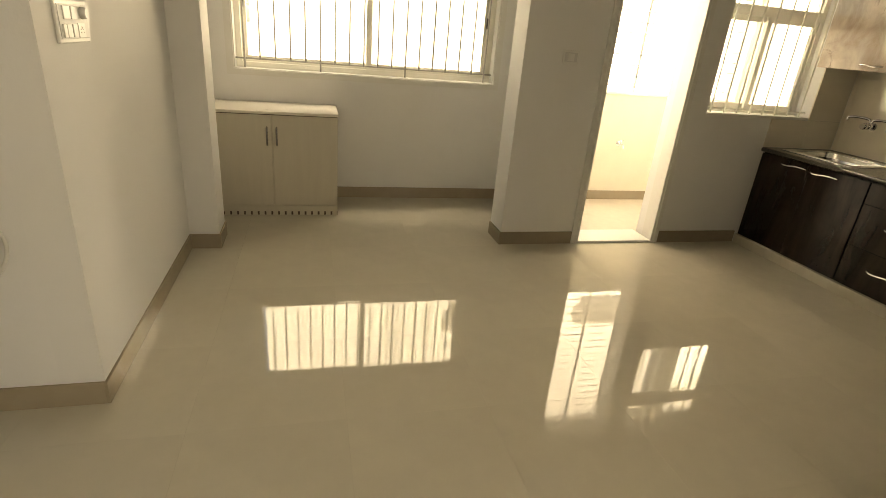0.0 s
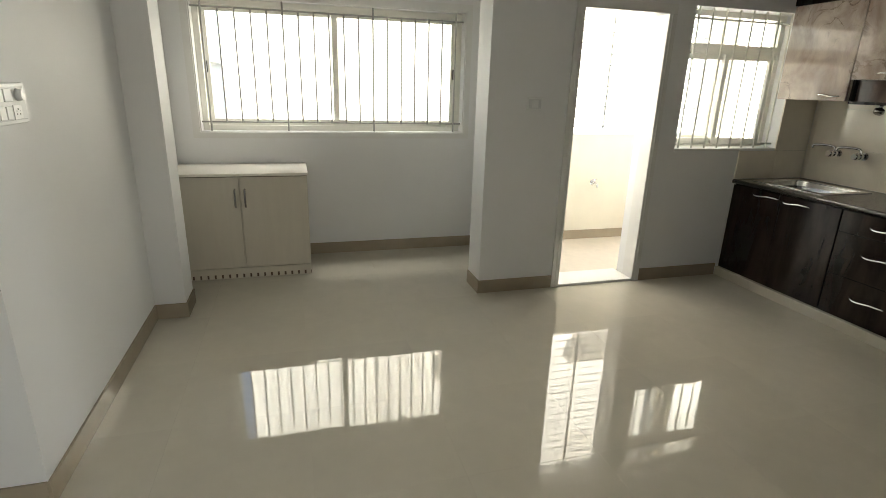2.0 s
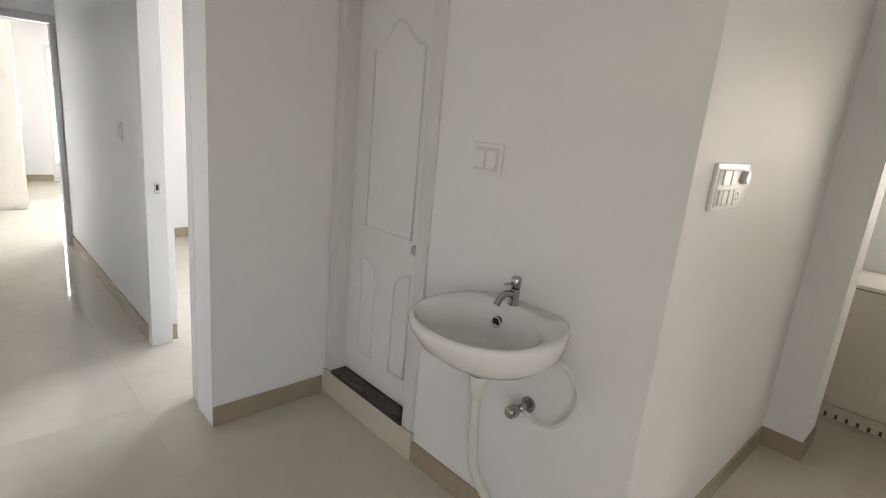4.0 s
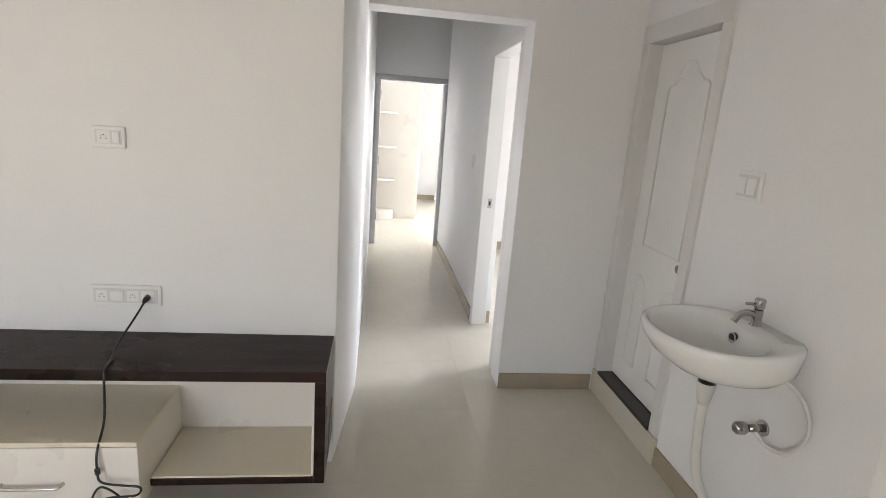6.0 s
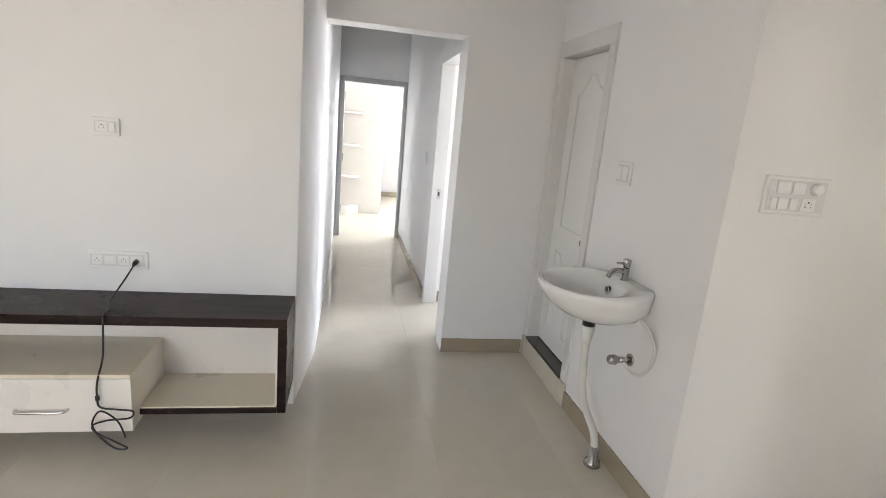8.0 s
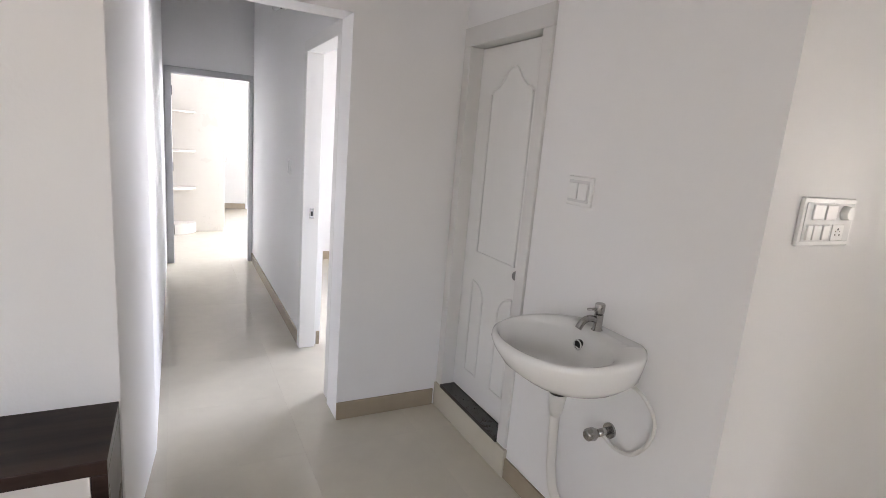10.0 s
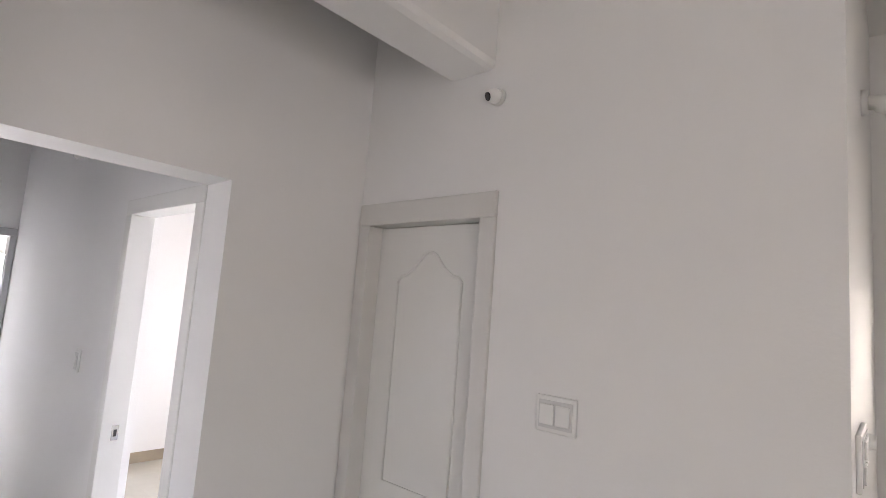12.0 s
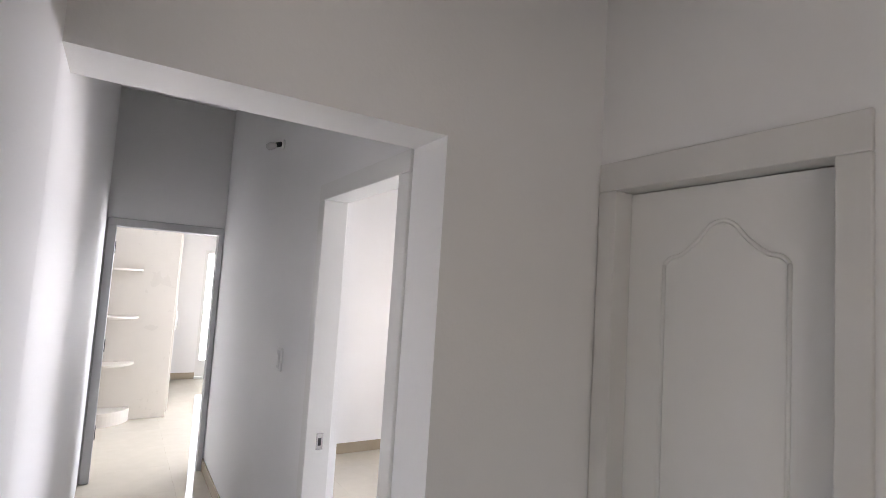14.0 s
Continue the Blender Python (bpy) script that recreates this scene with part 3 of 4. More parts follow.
part("stop", boxes((-1.333, -1.318, Y_WC + 0.099, Y_WC + 0.13, 0.16, 2.03), (-0.747, -0.732, Y_WC + 0.099, Y_WC + 0.13, 0.16, 2.03), (-1.318, -0.747, Y_WC + 0.099, Y_WC + 0.13, 2.015, 2.03)), M_BATHFRAME, d2)
leaf = part("leaf", boxes((-1.333, -0.732, Y_WC + 0.065, Y_WC + 0.098, 0.165, 2.026), bev=0.002), M_DOOR, d2)


def bead(pts, n=6, smooth=True):
    yy = Y_WC + 0.065
    q = spline([(x, yy, z) for x, z in pts], n) if smooth else [(x, yy, z) for x, z in pts]
    return tube(q, 0.0065, 8)


arch = [(-1.205, 1.795), (-1.185, 1.815), (-1.15, 1.825), (-1.105, 1.86), (-1.065, 1.905), (-1.03, 1.917), (-0.995, 1.905), (-0.955, 1.86), (-0.91, 1.825), (-0.875, 1.815), (-0.855, 1.795)]
part("moulding", bead(arch), M_DOOR, leaf)
part("moulding", bead([(-1.205, 1.795), (-1.205, 0.98), (-0.855, 0.98), (-0.855, 1.795)], smooth=False), M_DOOR, leaf)
for s in (1, -1):
    f = lambda x: -1.03 + s * (x + 1.03)
    part("moulding", bead([(f(-0.955), 0.30), (f(-0.955), 0.72)], smooth=False), M_DOOR, leaf)
    part("moulding", bead([(f(-0.955), 0.72), (f(-0.94), 0.765), (f(-0.90), 0.80), (f(-0.84), 0.815)]), M_DOOR, leaf)
    part("moulding", bead([(f(-0.84), 0.815), (f(-0.84), 0.30), (f(-0.955), 0.30)], smooth=False), M_DOOR, leaf)
part("door_knob", tube([(-0.765, Y_WC + 0.066, 0.962), (-0.765, Y_WC + 0.045, 0.962), (-0.765, Y_WC + 0.035, 0.962), (-0.765, Y_WC + 0.018, 0.962), (-0.765, Y_WC + 0.006, 0.962)], [0.027, 0.027, 0.012, 0.024, 0.019], 18), M_DULL, leaf, "round dull metal knob")
step = thing("doorstep", (-1.03, Y_WC, 0), "raised bathroom step, beige tile with black granite top", "doorstep")
part("riser", boxes((-1.408, -0.656, Y_WC - 0.02, Y_WC, 0, 0.14), bev=0.002), M_FLOOR, step, "beige tile riser")
part("tread", boxes((-1.333, -0.732, Y_WC - 0.022, Y_WC + 0.15, 0.141, 0.16), bev=0.002), M_STONE, step, "black granite slab")
part("filler", boxes((-1.375, -0.685, Y_WC + 0.001, Y_WC + 0.15, 0, 0.14)), M_FLOOR, step)

# ---- wash basin ----
BX, BY = -0.134, 2.84
basin = thing("wash_basin", (BX, BY, 0.0), "white ceramic wall-hung wash basin with a chrome pillar tap", "basin")


def basin_ring(bm, rx, ry, cy, z, tilt=0.0, n=56):
    vs = []
    for k in range(n):
        a = 2 * math.pi * k / n
        c, s = math.cos(a), math.sin(a)
        x = rx * math.copysign(abs(c) ** 0.92, c)
        y = cy + ry * math.copysign(abs(s) ** 0.92, s)
        y = min(y, Y_WC - 0.0005)
        vs.append(bm.verts.new((BX + x, y, z + tilt * (y - 2.6))))
    return vs


bm = bmesh.new()
prof = [(0.06, 0.055, 2.86, 0.750, 0), (0.118, 0.11, 2.87, 0.758, 0), (0.192, 0.18, 2.86, 0.785, 0), (0.245, 0.225, 2.845, 0.822, 0.02), (0.264, 0.243, 2.83, 0.862, 0.04), (0.270, 0.250, 2.826, 0.884, 0.05),
        (0.268, 0.248, 2.826, 0.896, 0.055), (0.258, 0.238, 2.826, 0.902, 0.055), (0.238, 0.174, 2.772, 0.900, 0.05), (0.228, 0.162, 2.770, 0.886, 0.04), (0.205, 0.145, 2.770, 0.845, 0.02), (0.16, 0.115, 2.785, 0.812, 0), (0.09, 0.07, 2.81, 0.797, 0), (0.028, 0.028, 2.83, 0.792, 0)]
rings = [basin_ring(bm, rx * 0.92, ry, cy, 0.752 + (z - 0.752) * 1.15, tl * 0.25) for rx, ry, cy, z, tl in prof]
for A, B in zip(rings, rings[1:]):
    for k in range(len(A)):
        f = bm.faces.new((A[k], A[(k + 1) % len(A)], B[(k + 1) % len(A)], B[k]))
        f.smooth = True
bm.faces.new(rings[0][::-1])
bm.faces.new(rings[-1])
part("bowl", bm, M_CERAMIC, basin)
# Solid black plug, its colour gives the dark inside of the overflow.
part("overflow_hole", tube([(BX - 0.038, 2.926, 0.880), (BX - 0.038, 2.911, 0.875)], 0.016, 16), M_BLACK, basin, "black round plug painting the shade in the overflow hole")
part("overflow_ring", tube([(BX - 0.038 + 0.017 * math.cos(a * math.pi / 10), 2.911, 0.875 + 0.017 * math.sin(a * math.pi / 10)) for a in range(20)], 0.003, 6, closed=True), M_CHROME, basin)
TX, TY = BX - 0.031, 2.985
part("tap_body", tube([(TX, TY, 0.915), (TX, TY, 0.925), (TX, TY, 0.932), (TX, TY, 0.985)], [0.025, 0.025, 0.016, 0.016], 18), M_DULL, basin, "dull chrome pillar tap")
part("tap_spout", tube(spline([(TX, TY, 0.962), (TX - 0.005, TY - 0.035, 0.972), (TX - 0.008, TY - 0.062, 0.962), (TX - 0.01, TY - 0.08, 0.936)], 6), [0.012] * 18 + [0.013], 12), M_DULL, basin)
part("tap_handle", tube([(TX, TY, 0.986), (TX, TY, 0.992), (TX, TY, 1.022), (TX, TY, 1.026)], [0.012, 0.017, 0.018, 0.015], 18), M_DULL, basin)
part("tap_lever", tube([(TX, TY, 1.005), (TX - 0.012, TY - 0.045, 1.004)], [0.006, 0.005], 8), M_DULL, basin)
part("waste_collar", tube([(BX - 0.031, 2.845, 0.755), (BX - 0.031, 2.845, 0.705)], 0.030, 20), M_BLACK, basin, "black rubber waste collar")
part("waste_coupling", tube([(BX - 0.031, 2.845, 0.705), (BX - 0.031, 2.845, 0.68), (BX - 0.031, 2.845, 0.65), (BX - 0.031, 2.845, 0.62)], [0.032, 0.03, 0.026, 0.019], 18), M_PIPE, basin)
part("waste_pipe", tube(spline([(BX - 0.031, 2.845, 0.66), (BX - 0.03, 2.85, 0.5), (BX - 0.031, 2.88, 0.32), (BX + 0.005, 2.94, 0.17), (BX + 0.012, 2.955, 0.06), (BX + 0.012, 2.955, 0.0)], 8), 0.018, 14), M_PIPE, basin, "off-white flexible waste pipe")
part("floor_collar", tube([(BX + 0.012, 2.955, 0.0), (BX + 0.012, 2.955, 0.02), (BX + 0.012, 2.955, 0.03), (BX + 0.012, 2.955, 0.1)], [0.042, 0.038, 0.024, 0.022], 16), M_DULL, basin, "grubby metal floor collar")

valve = thing("angle_valve", (-0.085, Y_WC, 0.55), "chrome angle valve with a white supply hose", "valve")
part("flange", tube([(-0.075, Y_WC, 0.575), (-0.075, Y_WC - 0.008, 0.575)], 0.028, 18), M_DULL, valve)
part("body", tube([(-0.075, Y_WC, 0.575), (-0.077, Y_WC - 0.06, 0.574)], 0.014, 12), M_DULL, valve)
part("handwheel", tube([(-0.078, Y_WC - 0.055, 0.574), (-0.08, Y_WC - 0.075, 0.573), (-0.083, Y_WC - 0.1, 0.572), (-0.084, Y_WC - 0.108, 0.572)], [0.012, 0.024, 0.022, 0.014], 14), M_DULL, valve)
part("hose", tube(spline([(-0.075, Y_WC - 0.035, 0.565), (-0.02, Y_WC - 0.03, 0.545), (0.05, Y_WC - 0.022, 0.56), (0.105, Y_WC - 0.02, 0.635), (0.115, Y_WC - 0.025, 0.72), (0.07, Y_WC - 0.05, 0.795), (0.0, Y_WC - 0.08, 0.82)], 8), 0.0068, 10), M_PIPE, valve, "white supply hose")

# ---- switch plates ----
wall_plate("switch_plate", "y", Y_WC, -0.46, -0.322, 1.341, 1.452, [("rocker", -0.442, -0.394, 1.366, 1.427), ("rocker", -0.388, -0.340, 1.366, 1.427)], "white two-gang light switch beside the bathroom door", "switch", -1)
wall_plate("switch_plate", "x", X_SW, 3.164, 3.428, 1.334, 1.471,
           [("rocker", 3.205, 3.258, 1.410, 1.452), ("rocker", 3.268, 3.321, 1.410, 1.452), ("knob", 3.338, 3.392, 1.408, 1.454),
            ("rocker", 3.190, 3.215, 1.353, 1.395), ("rocker", 3.220, 3.258, 1.353, 1.395), ("rocker", 3.268, 3.300, 1.353, 1.395), ("socket", 3.318, 3.378, 1.350, 1.398)],
           "large white switch board with regulator knob and socket", "switch", 1)
wall_plate("switch_plate", "y", Y_COL, 2.818, 2.936, 1.352, 1.442, [("rocker", 2.853, 2.901, 1.372, 1.422)], "white single switch on the column", "switch", -1)
wall_plate("socket_plate", "x", X_TV, 0.576, 0.692, 1.362, 1.442, [("socket", 0.595, 0.643, 1.378, 1.426), ("rocker", 0.650, 0.674, 1.380, 1.424)], "white wall socket with switch, high on the television wall", "socket", 1)
wall_plate("socket_plate", "x", X_TV, 0.524, 0.789, 0.735, 0.822, [("socket", 0.545, 0.590, 0.756, 0.801), ("rocker", 0.600, 0.650, 0.758, 0.799), ("socket", 0.660, 0.705, 0.756, 0.801), ("socket", 0.715, 0.765, 0.756, 0.801)], "long white socket strip above the television unit", "socket", 1)
wall_plate("switch_plate", "y", Y_CR, -3.02, -2.94, 1.20, 1.32, [("rocker", -2.997, -2.963, 1.23, 1.29)], "small white switch on the corridor wall", "switch", -1)

# ---- television unit ----
tv = thing("television_unit", (-0.5, 0.3, 0.12), "wall-mounted low television unit, white drawers in a dark wenge frame", "tv unit")
XF = -0.368
part("top", boxes((X_TV, XF, 0.0, 1.48, 0.578, 0.62), bev=0.002), M_WENGE, tv, "dark wenge top board")
part("side", boxes((X_TV, XF, 1.44, 1.48, 0.15, 0.577), bev=0.002), M_WENGE, tv, "dark wenge side board")
part("short_side", boxes((X_TV, XF, 0.0, 0.037, 0.396, 0.577), bev=0.002), M_WENGE, tv, "dark wenge short side")
part("bottom", boxes((X_TV, XF, 0.846, 1.439, 0.15, 0.178), bev=0.002), M_WENGE, tv, "dark wenge bottom board")
part("inner_shelf", boxes((X_TV + 0.001, XF - 0.004, 0.85, 1.437, 0.179, 0.187)), M_CREAMLAM, tv, "ivory inner shelf")
part("back", boxes((X_TV + 0.001, X_TV + 0.012, 0.04, 1.437, 0.188, 0.576)), M_WHITE, tv, "white back panel")
part("inner_side", boxes((X_TV + 0.013, XF - 0.004, 1.43, 1.4385, 0.188, 0.5765)), M_WHITE, tv)
part("inner_side", boxes((X_TV + 0.013, XF - 0.004, 0.0385, 0.047, 0.396, 0.5765)), M_WHITE, tv)
part("carcass", boxes((X_TV, -0.308, -1.14, 0.844, 0.118, 0.368), bev=0.002), M_WHITE, tv)
part("drawer_top", boxes((X_TV + 0.0125, -0.288, -1.142, 0.846, 0.369, 0.387), bev=0.002), M_CREAMLAM, tv, "ivory laminate top of the drawers")
for a, b in ((0.172, 0.846), (-0.478, 0.168), (-1.142, -0.482)):
    dr = part("drawer", boxes((-0.307, -0.289, a, b, 0.118, 0.366), bev=0.0025), M_WHITE, tv)
    m = (a + b) / 2 - 0.01
    pts = spline([(-0.289, m - 0.098, 0.226), (-0.272, m - 0.094, 0.226), (-0.262, m - 0.07, 0.226), (-0.262, m + 0.07, 0.226), (-0.272, m + 0.094, 0.226), (-0.289, m + 0.098, 0.226)], 5)
    part("handle", tube(pts, 0.0065, 8), M_STEEL, dr, "brushed steel bow handle")

cable = thing("power_cable", (-0.5, 0.74, 0.05), "black cable plugged into the socket strip, looped end", "cable")
part("plug", tube([(X_TV + 0.017, 0.74, 0.776), (X_TV + 0.04, 0.74, 0.772), (X_TV + 0.055, 0.738, 0.765)], [0.012, 0.011, 0.005], 10), M_BLACK, cable)
pts = spline([(-0.665, 0.738, 0.765), (-0.60, 0.725, 0.72), (-0.52, 0.70, 0.655), (-0.44, 0.71, 0.628), (-0.372, 0.722, 0.627), (-0.355, 0.724, 0.60), (-0.335, 0.724, 0.45), (-0.276, 0.722, 0.36), (-0.268, 0.722, 0.29),
              (-0.262, 0.735, 0.25), (-0.250, 0.81, 0.245), (-0.248, 0.865, 0.238), (-0.250, 0.85, 0.205), (-0.258, 0.76, 0.19), (-0.26, 0.70, 0.165), (-0.255, 0.72, 0.13), (-0.25, 0.80, 0.085), (-0.252, 0.835, 0.058),
              (-0.255, 0.79, 0.055), (-0.26, 0.735, 0.10), (-0.258, 0.70, 0.17), (-0.256, 0.735, 0.235), (-0.254, 0.80, 0.19), (-0.252, 0.83, 0.11)], 7)
part("cord", tube(pts, 0.0042, 6), M_BLACK, cable)
part("tie", tube([(-0.268, 0.722, 0.30), (-0.266, 0.724, 0.28)], 0.009, 8), M_BLACK, cable)

# ---- kitchen ----
F, TOP = 4.735, 0.835


def base_unit(y0, y1, fronts, label):
    u = thing("base_cabinet", (5.05, (y0 + y1) / 2, 0), label, "cabinet", "kitchen base cabinets")
    part("body", boxes((F + 0.02, X_TILE - 0.01, y0 + 0.002, y1 - 0.002, 0.085, TOP - 0.038)), M_DARK, u)
    for kind, a, b, c, d, h0, h1, hz in fronts:
        f = part(kind, boxes((F, F + 0.018, a + 0.002, b - 0.002, c, d), bev=0.002), M_DARK, u)
        wave_handle(f, "y", h1, h0, hz, F, -0.026)
    return u


lab = "dark glossy wood-print kitchen base cabinet with two doors"
base_unit(3.705, 4.632, [("door", 4.173, 4.63, 0.075, 0.79, 4.426, 4.19, 0.752), ("door", 3.707, 4.173, 0.075, 0.79, 4.156, 3.927, 0.748)], lab + " under the sink")
base_unit(3.087, 3.703, [("drawer", 3.09, 3.70, 0.648, 0.79, 3.504, 3.277, 0.715), ("drawer", 3.09, 3.70, 0.357, 0.644, 3.512, 3.279, 0.529), ("drawer", 3.09, 3.70, 0.075, 0.353, 3.512, 3.29, 0.234)], "dark glossy wood-print kitchen drawer unit, three drawers")
base_unit(2.392, 3.085, [("door", 2.738, 3.083, 0.075, 0.79, 2.991, 2.766, 0.724), ("door", 2.394, 2.738, 0.075, 0.79, 2.722, 2.496, 0.718)], lab + " beside the drawers")
last = base_unit(2.02, 2.390, [("door", 2.022, 2.388, 0.075, 0.79, 2.388, 2.20, 0.709)], "dark glossy wood-print single-door corner cabinet")
part("sticker", boxes((F - 0.0015, F, 2.33, 2.375, 0.745, 0.765)), M_PLASTIC, last, "white paper sticker")
structure("plinth", boxes((F - 0.028, F + 0.02, 2.02, 4.63, 0, 0.073), bev=0.002), M_FLOOR, "beige tile plinth under the base cabinets")

SX0, SX1, SY0, SY1 = 4.845, 5.265, 3.97, 4.50
worktop = thing("worktop", (5.06, 3.3, TOP - 0.037), "black granite worktop along the tiled wall", "worktop")
bm = panel_with_holes("x", TOP - 0.036, TOP, 2.0, 4.624, F - 0.012, X_TILE - 0.001, ((SY0, SY1, SX0, SX1),))
for v in bm.verts:
    v.co = Vector((v.co.z, v.co.y, v.co.x))
bmesh.ops.recalc_face_normals(bm, faces=bm.faces[:])
part("slab", bm, M_STONE, worktop)
part("nosing", tube([(F - 0.012, 2.0, TOP - 0.018), (F - 0.012, 4.624, TOP - 0.018)], 0.018, 16), M_STONE, worktop, "rounded granite front edge")
sink = thing("sink", (5.05, 4.235, TOP - 0.17), "stainless steel sink set into the granite worktop", "sink")
part("rim", boxes((SX0 - 0.035, SX1 + 0.035, SY0 - 0.035, SY0 + 0.012, TOP, TOP + 0.006), (SX0 - 0.035, SX1 + 0.035, SY1 - 0.012, SY1 + 0.035, TOP, TOP + 0.006), (SX0 - 0.035, SX0 + 0.012, SY0 + 0.012, SY1 - 0.012, TOP, TOP + 0.006), (SX1 - 0.012, SX1 + 0.035, SY0 + 0.012, SY1 - 0.012, TOP, TOP + 0.006), bev=0.002), M_STEEL, sink)
bm = bmesh.new()
rings = []
for ins, z in ((0.002, TOP + 0.003), (0.008, TOP - 0.01), (0.02, TOP - 0.14), (0.045, TOP - 0.165), (0.17, TOP - 0.17)):
    ring = []
    for k in range(40):
        a = 2 * math.pi * k / 40
        c, s = math.cos(a), math.sin(a)
        e = 0.32
        ring.append(bm.verts.new(((SX0 + SX1) / 2 + ((SX1 - SX0) / 2 - ins) * math.copysign(abs(c) ** e, c), (SY0 + SY1) / 2 + ((SY1 - SY0) / 2 - ins) * math.copysign(abs(s) ** e, s), z)))
    rings.append(ring)
for A, B in zip(rings, rings[1:]):
    for k in range(40):
        bm.faces.new((A[k], B[k], B[(k + 1) % 40], A[(k + 1) % 40])).smooth = True
bm.faces.new(rings[-1])
part("bowl", bm, M_STEEL, sink)
part("drain", tube([(5.055, 4.235, TOP - 0.169), (5.055, 4.235, TOP - 0.164)], 0.04, 20), M_DULL, sink)


def sink_tap(y):
    t = thing("tap", (X_TILE, y, 1.05), "chrome wall tap with a swung spout above the sink", "tap", "taps above the sink")
    part("flange", tube([(X_TILE, y, 1.075), (X_TILE - 0.012, y, 1.075)], 0.03, 20), M_CHROME, t)
    part("body", tube([(X_TILE - 0.01, y, 1.075), (X_TILE - 0.075, y, 1.075)], [0.02, 0.024], 14), M_CHROME, t)
    part("tap_handle", tube([(X_TILE - 0.075, y, 1.075), (X_TILE - 0.085, y, 1.075), (X_TILE - 0.115, y, 1.075)], [0.018, 0.028, 0.022], 12), M_CHROME, t)
    part("spout", tube(spline([(X_TILE - 0.045, y, 1.085), (X_TILE - 0.05, y + 0.01, 1.125), (X_TILE - 0.08, y + 0.07, 1.135), (X_TILE - 0.11, y + 0.13, 1.13), (X_TILE - 0.115, y + 0.14, 1.105)], 6), 0.010, 10), M_CHROME, t)


sink_tap(4.345)
sink_tap(4.14)
bib_tap("tap", X_TILE, 3.337, 0.885, -1, 0, "small dark chrome tap low on the tiled wall", 0.85)

pen = thing("counter_end", (4.1, 1.72, 0), "dark wood-print counter end with a black granite top", "counter")
part("end_panel", boxes((2.98, 3.04, 1.432, 1.985, 0.0, TOP - 0.042), bev=0.003), M_DARK, pen)
part("body", boxes((3.041, F + 0.64, 1.432, 1.985, 0.08, TOP - 0.038)), M_DARK, pen)
part("toe_board", boxes((2.997, F + 0.6, 1.98, 2.003, 0.0, 0.076)), M_DARK, pen)
part("front", boxes((3.041, F - 0.03, 1.986, 2.004, 0.085, 0.79), bev=0.002), M_DARK, pen)
part("slab", boxes((2.928, X_TILE - 0.001, 1.655, 1.999, TOP - 0.04, TOP), bev=0.004), M_STONE, pen)
part("back_slab", boxes((3.032, X_TILE - 0.001, 1.4315, 1.655, TOP - 0.04, TOP - 0.0015), bev=0.002), M_STONE, pen)

# upper cabinets
U = 4.994


def upper_unit(y0, y1, z0, z1, doors, label, mat):
    u = thing("wall_cabinet", (5.2, (y0 + y1) / 2, z0), label, "cabinet", "kitchen wall cabinets")
    part("body", boxes((U + 0.019, X_TILE - 0.001, y0, y1, z0, z1)), M_DARK if mat is M_DARK else M_CABLAM, u)
    for a, b, h in doors:
        d = part("door", boxes((U, U + 0.018, a + 0.0015, b - 0.0015, z0, z1), bev=0.0015), mat, u)
        if h:
            wave_handle(d, "y", h[0], h[1], z0 + 0.035, U, -0.024)
    return u


upper_unit(4.075, 4.632, 1.475, 2.15, [(4.075, 4.632, (4.295, 4.115))], "glossy brown marble-print wall cabinet beside the window", M_LAM)
c2 = upper_unit(3.276, 4.072, 1.62, 2.15, [(3.66, 4.072, (3.908, 3.70)), (3.276, 3.66, (3.672, 3.47))], "glossy brown marble-print wall cabinet over an open shelf", M_LAM)
part("open_shelf", boxes((U + 0.03, X_TILE - 0.001, 3.276, 4.072, 1.457, 1.475), (U + 0.03, X_TILE - 0.001, 4.054, 4.072, 1.475, 1.619)), M_DARK, c2, "dark glossy open shelf")
part("shelf_back", boxes((U + 0.06, U + 0.078, 3.276, 4.053, 1.476, 1.619)), M_BROWNLAM, c2, "brown marble-print board behind the open shelf")
part("side_panel", boxes((U - 0.004, X_TILE - 0.001, 3.205, 3.275, 1.455, 2.15), bev=0.002), M_DARK, c2, "dark glossy side panel")
c3 = upper_unit(1.50, 2.40, 1.62, 2.15, [(1.96, 2.40, (2.17, 1.99)), (1.50, 1.96, (1.93, 1.75))], "glossy brown marble-print wall cabinet past the hood", M_LAM)
part("side_panel", boxes((U - 0.004, X_TILE - 0.001, 2.40, 2.465, 1.455, 2.15), bev=0.002), M_DARK, c3, "dark glossy side panel")

for y0, y1 in ((3.205, 4.632), (1.50, 2.465)):
    loft = thing("loft_cabinet", (5.2, (y0 + y1) / 2, 2.151), "dark glossy loft cabinet above the marble-print wall cabinets", "cabinet", "kitchen loft cabinets")
    part("body", boxes((U + 0.019, X_TILE - 0.001, y0, y1, 2.151, 2.56)), M_DARK, loft)
    for k in range(2):
        ym, w = y0 + (y1 - y0) * k / 2, (y1 - y0) / 2
        part("door", boxes((U - 0.012, U + 0.018, ym + 0.0015, ym + w - 0.0015, 2.152, 2.558), bev=0.002), M_DARK, loft)

hood = thing("cooker_hood", (5.2, 2.81, 1.545), "steel chimney cooker hood with a curved black glass canopy", "hood")
part("chimney", boxes((5.12, X_TILE - 0.001, 2.665, 3.03, 1.64, 2.62), bev=0.006), M_STEEL, hood)
part("back_board", boxes((X_TILE - 0.012, X_TILE - 0.001, 2.535, 3.13, 1.64, 2.15)), M_DARK, hood, "dark board behind the chimney")
bm = bmesh.new()
N = 18
top, bot = [], []
